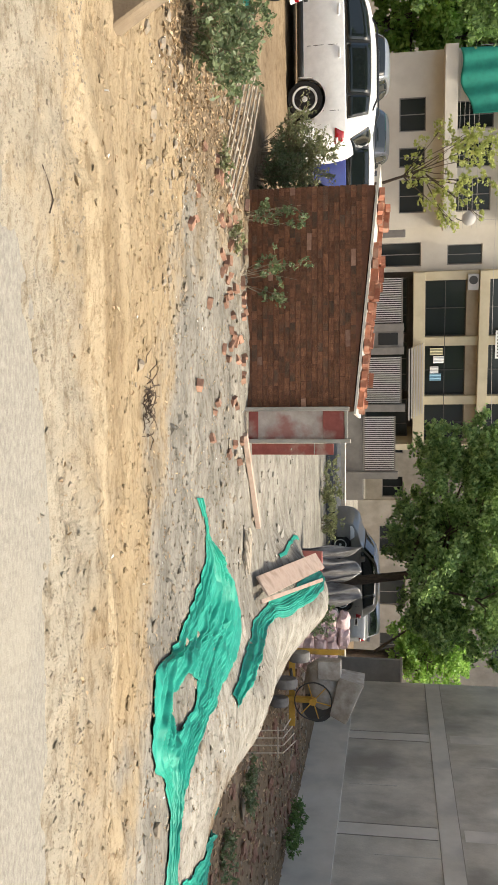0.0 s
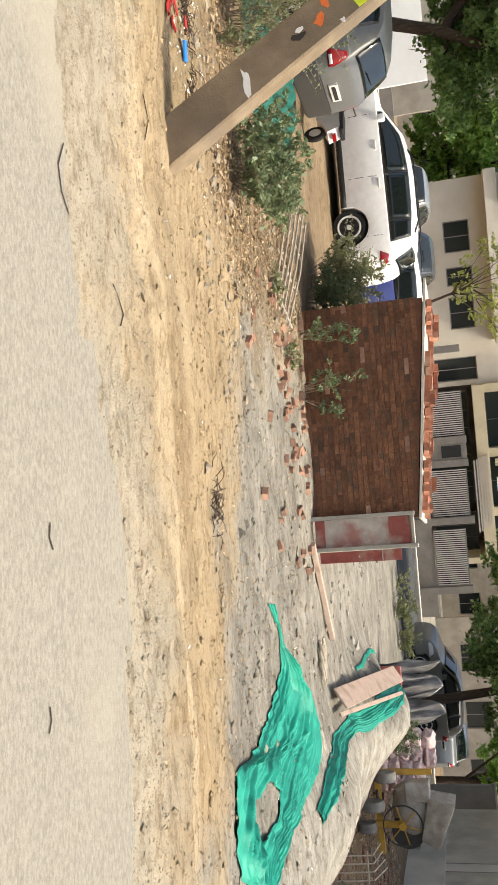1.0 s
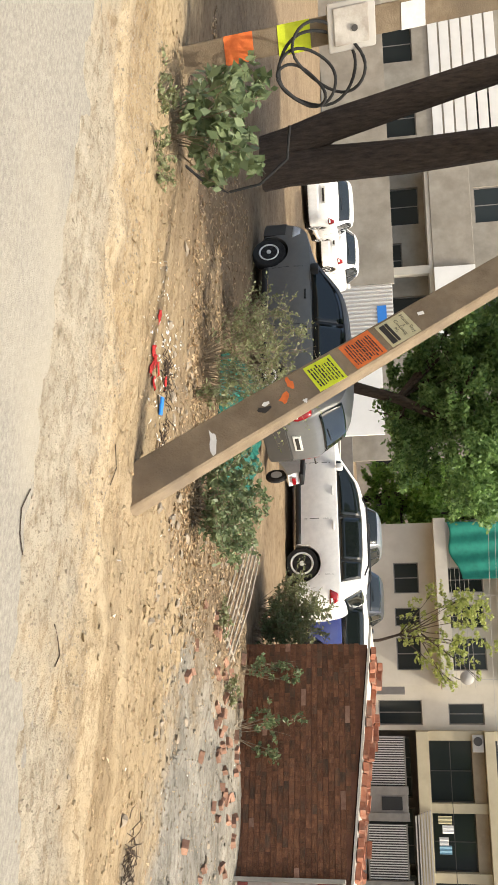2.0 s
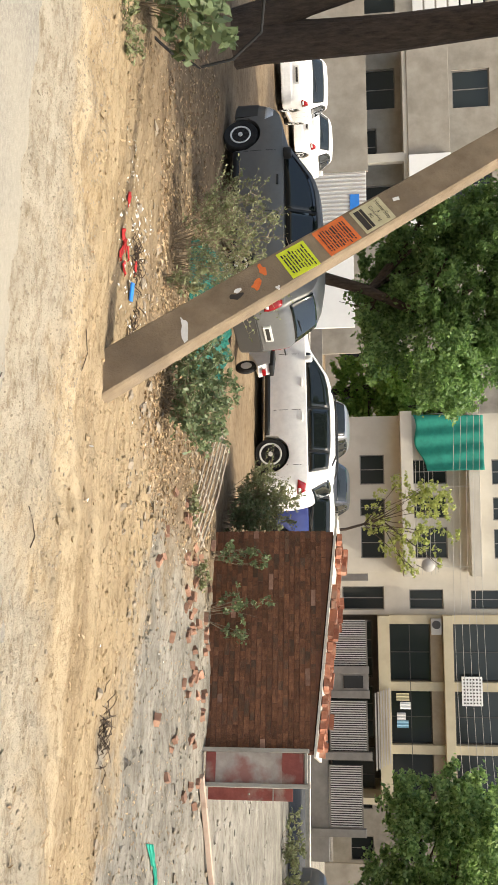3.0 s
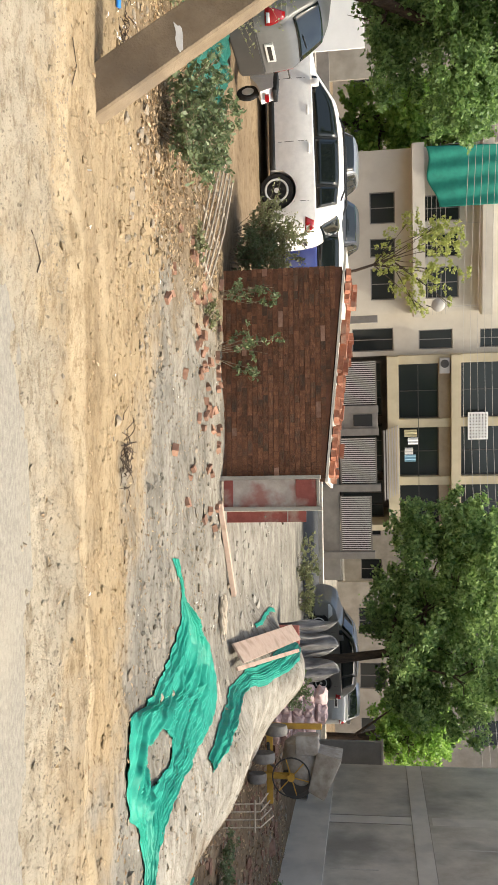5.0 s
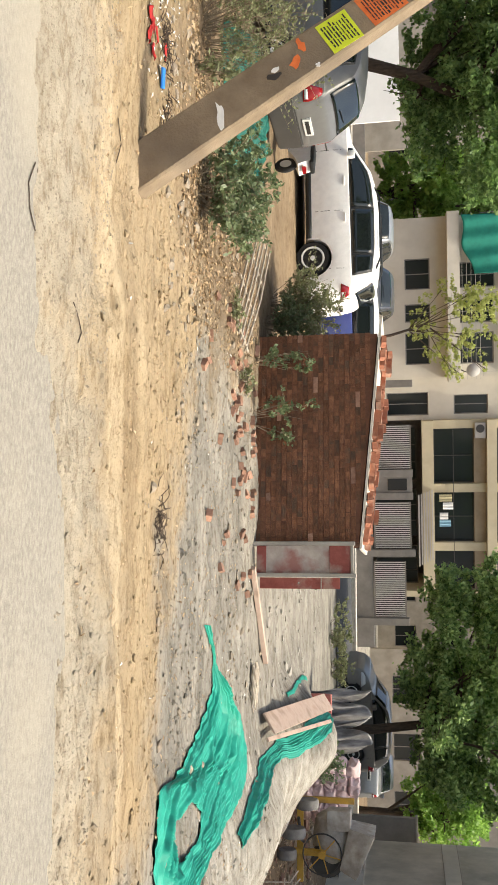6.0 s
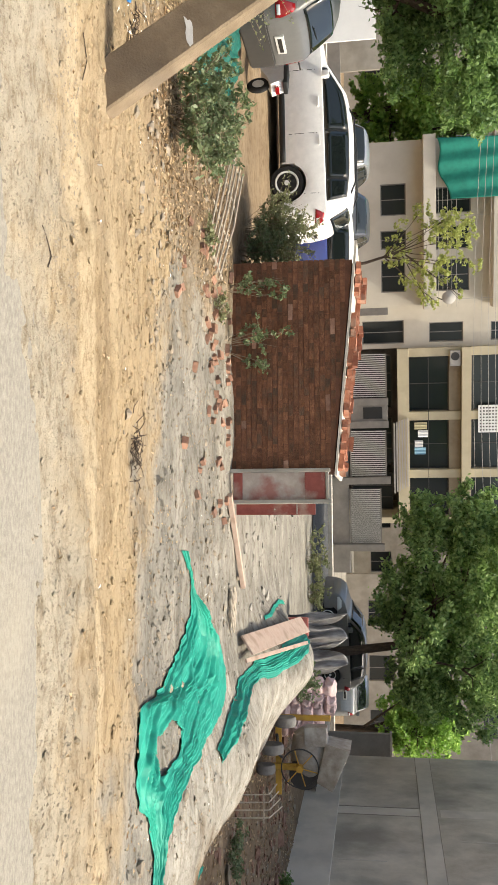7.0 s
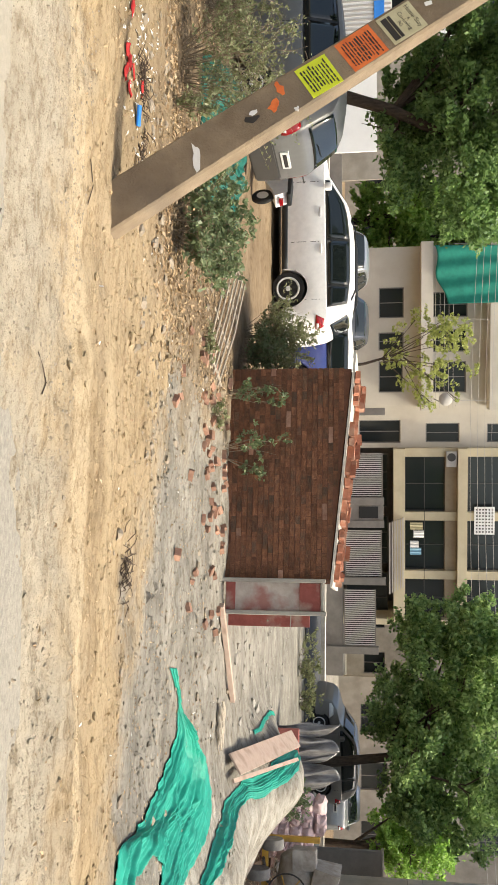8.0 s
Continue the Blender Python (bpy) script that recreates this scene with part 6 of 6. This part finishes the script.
for k, pts in enumerate((((-1.75, 3.18), (-1.62, 3.12), (-1.5, 3.15), (-1.42, 3.22)), ((-1.22, 3.66), (-1.16, 3.76), (-1.1, 3.80), (-1.03, 3.76)), ((0.02, 2.98), (0.08, 2.97), (0.13, 3.0)), ((0.75, 2.95), (0.80, 2.96), (0.85, 2.94)), ((-2.6, 4.25), (-2.45, 4.3), (-2.3, 4.24)))):
    tw = part("fallen_twig", tubed([(x, y, max(on_ground(x, y), 0.426 if y < 3.6 else -1) + 0.005) for x, y in pts], 0.0032, 5), M["bark"])
    tagged(tw, "thin curved dry twig lying at the road's edge", "twig", "fallen twigs")

# ---- stones, clods, litter ----


def stones(name, label, n, xr, yr, size, spread_, material, seed, flat=0.6, keep=None):
    """Jittered twelve-sided lumps half sunk in the earth, in one mesh."""
    rng = np.random.default_rng(seed)
    bm = bmesh.new()
    bmesh.ops.create_icosphere(bm, subdivisions=1, radius=1)
    base = np.array([v.co[:] for v in bm.verts])
    tri = np.array([[v.index for v in f.verts] for f in bm.faces])
    bm.free()
    x, y = rng.uniform(*xr, n), rng.uniform(*yr, n)
    if keep is not None:
        k = keep(x, y, rng)
        x, y = x[k], y[k]
    m = len(x)
    r = size * np.exp(rng.normal(size=m) * spread_)
    r = np.minimum(r, size * 5)
    z = ground_z(x, y) + r * flat * 0.25
    a = rng.uniform(0, 6.28, m)
    v = base[None] * (1 + 0.28 * rng.normal(size=(m, len(base), 1))) * np.stack([r * rng.uniform(0.8, 1.5, m), r, r * flat], 1)[:, None, :]
    c, s = np.cos(a)[:, None], np.sin(a)[:, None]
    v = np.stack([v[..., 0] * c - v[..., 1] * s + x[:, None], v[..., 0] * s + v[..., 1] * c + y[:, None], v[..., 2] + z[:, None]], -1).reshape(-1, 3)
    f = (tri[None] + (np.arange(m) * len(base))[:, None, None]).reshape(-1, 3)
    ob = meshed(name, v.tolist(), f.tolist(), material)
    return tagged(ob, label, "stones", kind="stuff")


def belt(x, y, rng):
    d = 0.25 + 0.75 * np.exp(-((y - 10.2 - 0.05 * x) / 1.7) ** 2) + 0.5 * np.exp(-((y - 6.6) / 0.9) ** 2)
    return rng.uniform(0, 1, len(x)) < np.clip(d * (0.7 + 0.9 * vnoise(x * 0.9, y * 0.9, 61)), 0.06, 1)


def ruts(x, y, rng):
    d = 0.75 * np.exp(-((y - 5.9 - 0.1 * x) / 0.75) ** 2) + 0.6 * np.exp(-((y - 7.6 + 0.2 * x) / 0.8) ** 2)
    return rng.uniform(0, 1, len(x)) < np.clip(d * (0.45 + 1.1 * vnoise(x * 1.6, y * 1.6, 63)), 0.02, 1)


stones("gravel", "loose sandy clods and pebbles over the verge", 6500, (-7.5, 4.0), (3.75, 12.0), 0.0065, 0.6, M["earth"], 71)
stones("gravel", "crumbled sandy clods thrown up along the ruts", 5200, (-6.5, 2.4), (4.6, 9.0), 0.0125, 0.55, M["earth"], 77, 0.7, ruts)
stones("gravel", "grey stones and cement lumps before the brick wall", 2600, (-6.0, 3.4), (5.5, 12.6), 0.0115, 0.75, M["stone"], 72, 0.6, belt)
stones("gravel", "fine grit along the road's edge", 6500, (-6.5, 3.4), (3.1, 4.2), 0.0045, 0.4, M["stone"], 73)
stones("rubble", "broken brick rubble in the sunken yard", 420, (4.4, 8.2), (8.8, 22), 0.05, 0.45, M["stone_red"], 74, 0.45)
stones("rubble", "grey rubble in the sunken yard", 260, (4.3, 8.4), (9, 24), 0.035, 0.5, M["stone"], 75, 0.5)
stones("rubble", "cement crumbs on the far slab", 130, (-0.2, 2.0), (12.5, 22), 0.022, 0.7, M["concrete"], 76, 0.5)


def flat_litter(name, label, n, xr, yr, size, material, seed, keep=None):
    rng = np.random.default_rng(seed)
    x, y = rng.uniform(*xr, n), rng.uniform(*yr, n)
    if keep is not None:
        k = keep(x, y, rng)
        x, y = x[k], y[k]
    m = len(x)
    c = np.stack([x, y, ground_z(x, y) + 0.012], 1)
    d = rng.normal(size=(m, 3)) * np.array([1, 1, 0.25])
    d /= np.linalg.norm(d, axis=1)[:, None]
    s = np.cross(d, np.array([0, 0, 1.0])) + rng.normal(size=(m, 3)) * np.array([0.1, 0.1, 0.4])
    s /= np.linalg.norm(s, axis=1)[:, None]
    k = size * rng.uniform(0.5, 1.5, m)[:, None]
    v = np.stack([c - d * k, c + s * k * 0.45 + np.array([0, 0, 0.3]) * k, c + d * k, c - s * k * 0.45 + np.array([0, 0, 0.3]) * k], 1).reshape(-1, 3)
    i = np.arange(m) * 4
    ob = meshed(name, v.tolist(), np.stack([i, i + 1, i + 2, i + 3], 1).tolist(), material)
    return tagged(ob, label, "litter", kind="stuff")


def leftish(x, y, rng):
    return rng.uniform(0, 1, len(x)) < np.clip(0.55 + 0.8 * vnoise(x * 0.7, y * 0.9, 66), 0.05, 1)


flat_litter("leaf_litter", "dry brown leaves over the unkept lot", 7000, (-10.5, -2.7), (6.4, 11.6), 0.03, M["litter"], 81, leftish)
flat_litter("leaf_litter", "matted brown leaves beside the slatted frame", 3200, (-5.6, -2.4), (7.2, 11.2), 0.026, M["litter"], 87, leftish)
flat_litter("leaf_litter", "dry leaf scraps on the sandy verge", 3200, (-7, 3.5), (4.0, 10.5), 0.017, M["litter"], 82)
flat_litter("paper_scraps", "white paper and plastic scraps in the litter", 150, (-4.9, -3.3), (4.9, 6.2), 0.02, M["paper"], 83)
flat_litter("paper_scraps", "pale scraps over the verge", 110, (-6, 3.5), (4.5, 11.5), 0.02, M["paper"], 84)
flat_litter("leaf_litter", "brown leaves and dust in the rubble yard", 2600, (4.4, 9), (9, 23), 0.04, M["litter"], 85)

# grass and weeds along the edges
R3 = np.random.default_rng(91)
for k, (x, y, w, h, n_, sz, mt) in enumerate(((5.2, 13.2, 1.0, 0.35, 700, 0.035, "leaf_grey"), (5.6, 11.6, 0.9, 0.3, 500, 0.035, "leaf_grey"), (8.3, 19.5, 1.0, 0.5, 900, 0.04, "leaf_dark"), (8.4, 18.2, 0.8, 0.5, 700, 0.04, "leaf_dark"),
                                              (1.2, 24.3, 1.6, 0.7, 1500, 0.04, "leaf_olive"), (2.2, 24.6, 1.2, 0.6, 1000, 0.04, "leaf_olive"), (3.4, 17.4, 0.9, 0.8, 900, 0.04, "leaf_grey"), (-3.3, 9.9, 0.5, 0.2, 260, 0.03, "leaf_olive"), (-2.6, 10.7, 0.5, 0.22, 240, 0.03, "leaf_olive"),
                                              (-5.3, 4.4, 0.6, 0.22, 500, 0.022, "leaf_olive"), (-6.0, 4.3, 0.6, 0.2, 500, 0.022, "leaf_olive"), (-7.4, 9.2, 1.2, 0.9, 2600, 0.024, "leaf_olive"), (-4.6, 9.6, 0.9, 0.55, 1300, 0.03, "leaf_grey"), (-4.9, 7.2, 0.5, 0.6, 500, 0.028, "leaf_olive"))):
    shrub("weed", "dusty low weed on dry ground", x, y, w, h, n_, sz, M[mt], 100 + k, 14)

# ---- bricks, each a piece ----


def brick_mesh(name, l, w, h, material):
    bm = bmesh.new()
    box(bm, (-l / 2, -w / 2, -h / 2), (l / 2, w / 2, h / 2))
    rng = random.Random(len(name))
    for q_ in bm.verts:
        q_.co += Vector((rng.uniform(-0.004, 0.004), rng.uniform(-0.003, 0.003), rng.uniform(-0.003, 0.003)))
    me = bpy.data.meshes.new(name)
    bm.to_mesh(me)
    bm.free()
    me.materials.append(material)
    return me


RB = random.Random(17)
wall_bricks = [brick_mesh("brick", 0.222, 0.10, 0.066, M["brick"]), brick_mesh("brick_half", 0.106, 0.10, 0.066, M["brick"]),
               brick_mesh("brick_pale", 0.222, 0.10, 0.066, M["stone_red"]), brick_mesh("brick_pale_half", 0.106, 0.10, 0.066, M["stone_red"])]
loose = brick_mesh("loose_brick", 0.225, 0.108, 0.072, M["brick_fresh"])
shard = brick_mesh("brick_shard", 0.225, 0.108, 0.072, M["stone_red"])
for c in range(24):
    z = 0.02 + c * 0.0765
    x = WX0 + (0.0 if c % 2 == 0 else -0.058)
    while x < WX1 - 0.03:
        half = RB.random() < 0.55
        ln = 0.118 if half else 0.234
        x0, x1 = max(x, WX0), min(x + ln, WX1 - 0.003)
        mid = (x0 + x1) / 2
        if z + 0.066 / 2 < roof_z(mid) - 0.055 and x1 - x0 > 0.05:
            ob = new("brick", wall_bricks[(1 if half else 0) + (2 if RB.random() < 0.02 else 0)])
            ob.parent = store
            ob.location = (mid, WY + 0.052 + RB.uniform(-0.005, 0.006), z)
            ob.rotation_euler = (RB.uniform(-0.02, 0.02), RB.uniform(-0.012, 0.012), RB.uniform(-0.02, 0.02))
            ob.scale = ((x1 - x0 - 0.006) / (0.106 if half else 0.222), 1, RB.uniform(0.98, 1.06))
        x += ln
pile = thing("brick_stack", "loose red bricks stacked unevenly on the slab roof", "bricks")
for i in range(16):
    for j in range(5):
        levels = 1 + int(0.9 * (0.5 + 0.5 * float(vnoise(i * 0.6 + 1, j * 0.8, 15))) + (0.4 if 2 < i < 14 else 0))
        x = -3.42 + i * 0.19
        if i in (2, 3) or (i < 2 and j > 2):
            levels = 1 if i in (2, 3) and j == 4 else (2 if i < 2 else 0)
        for k in range(levels):
            ob = new("brick", loose)
            ob.parent = pile
            flat_ = RB.random() < 0.93
            px = x + RB.uniform(-0.03, 0.03)
            ob.location = (px, WY + 0.12 + j * 0.24 + RB.uniform(-0.03, 0.03), roof_z(px) + 0.022 + 0.042 + k * 0.077 + (0 if flat_ else 0.016))
            ob.rotation_euler = (0 if flat_ else math.pi / 2, 0.098 + RB.uniform(-0.03, 0.03), math.pi / 2 + RB.uniform(-0.3, 0.3) if RB.random() < 0.6 else RB.uniform(-0.35, 0.35))
for k in range(62):
    x = RB.uniform(-3.6, 0.4)
    y = 11.75 - abs(RB.gauss(0, 1.1)) - 0.1
    if k < 5:
        x, y = (-2.15, 8.3) if k == 0 else (-2.25, 8.52) if k == 1 else (RB.uniform(-2.2, -0.2), RB.uniform(10, 11.3)), 0
        if isinstance(x, tuple):
            x, y = x
    y = min(y, 11.72)
    ob = new("broken_brick", shard)
    sc = RB.uniform(0.25, 0.7)
    ob.scale = (sc, RB.uniform(0.6, 1), RB.uniform(0.6, 1))
    ob.location = (x, y, on_ground(x, y, 0.018))
    ob.rotation_euler = (RB.uniform(-0.4, 0.4), RB.uniform(-0.4, 0.4), RB.uniform(0, 6.28))
    tagged(ob, "broken piece of red brick on the dusty ground", "brick", "broken bricks")
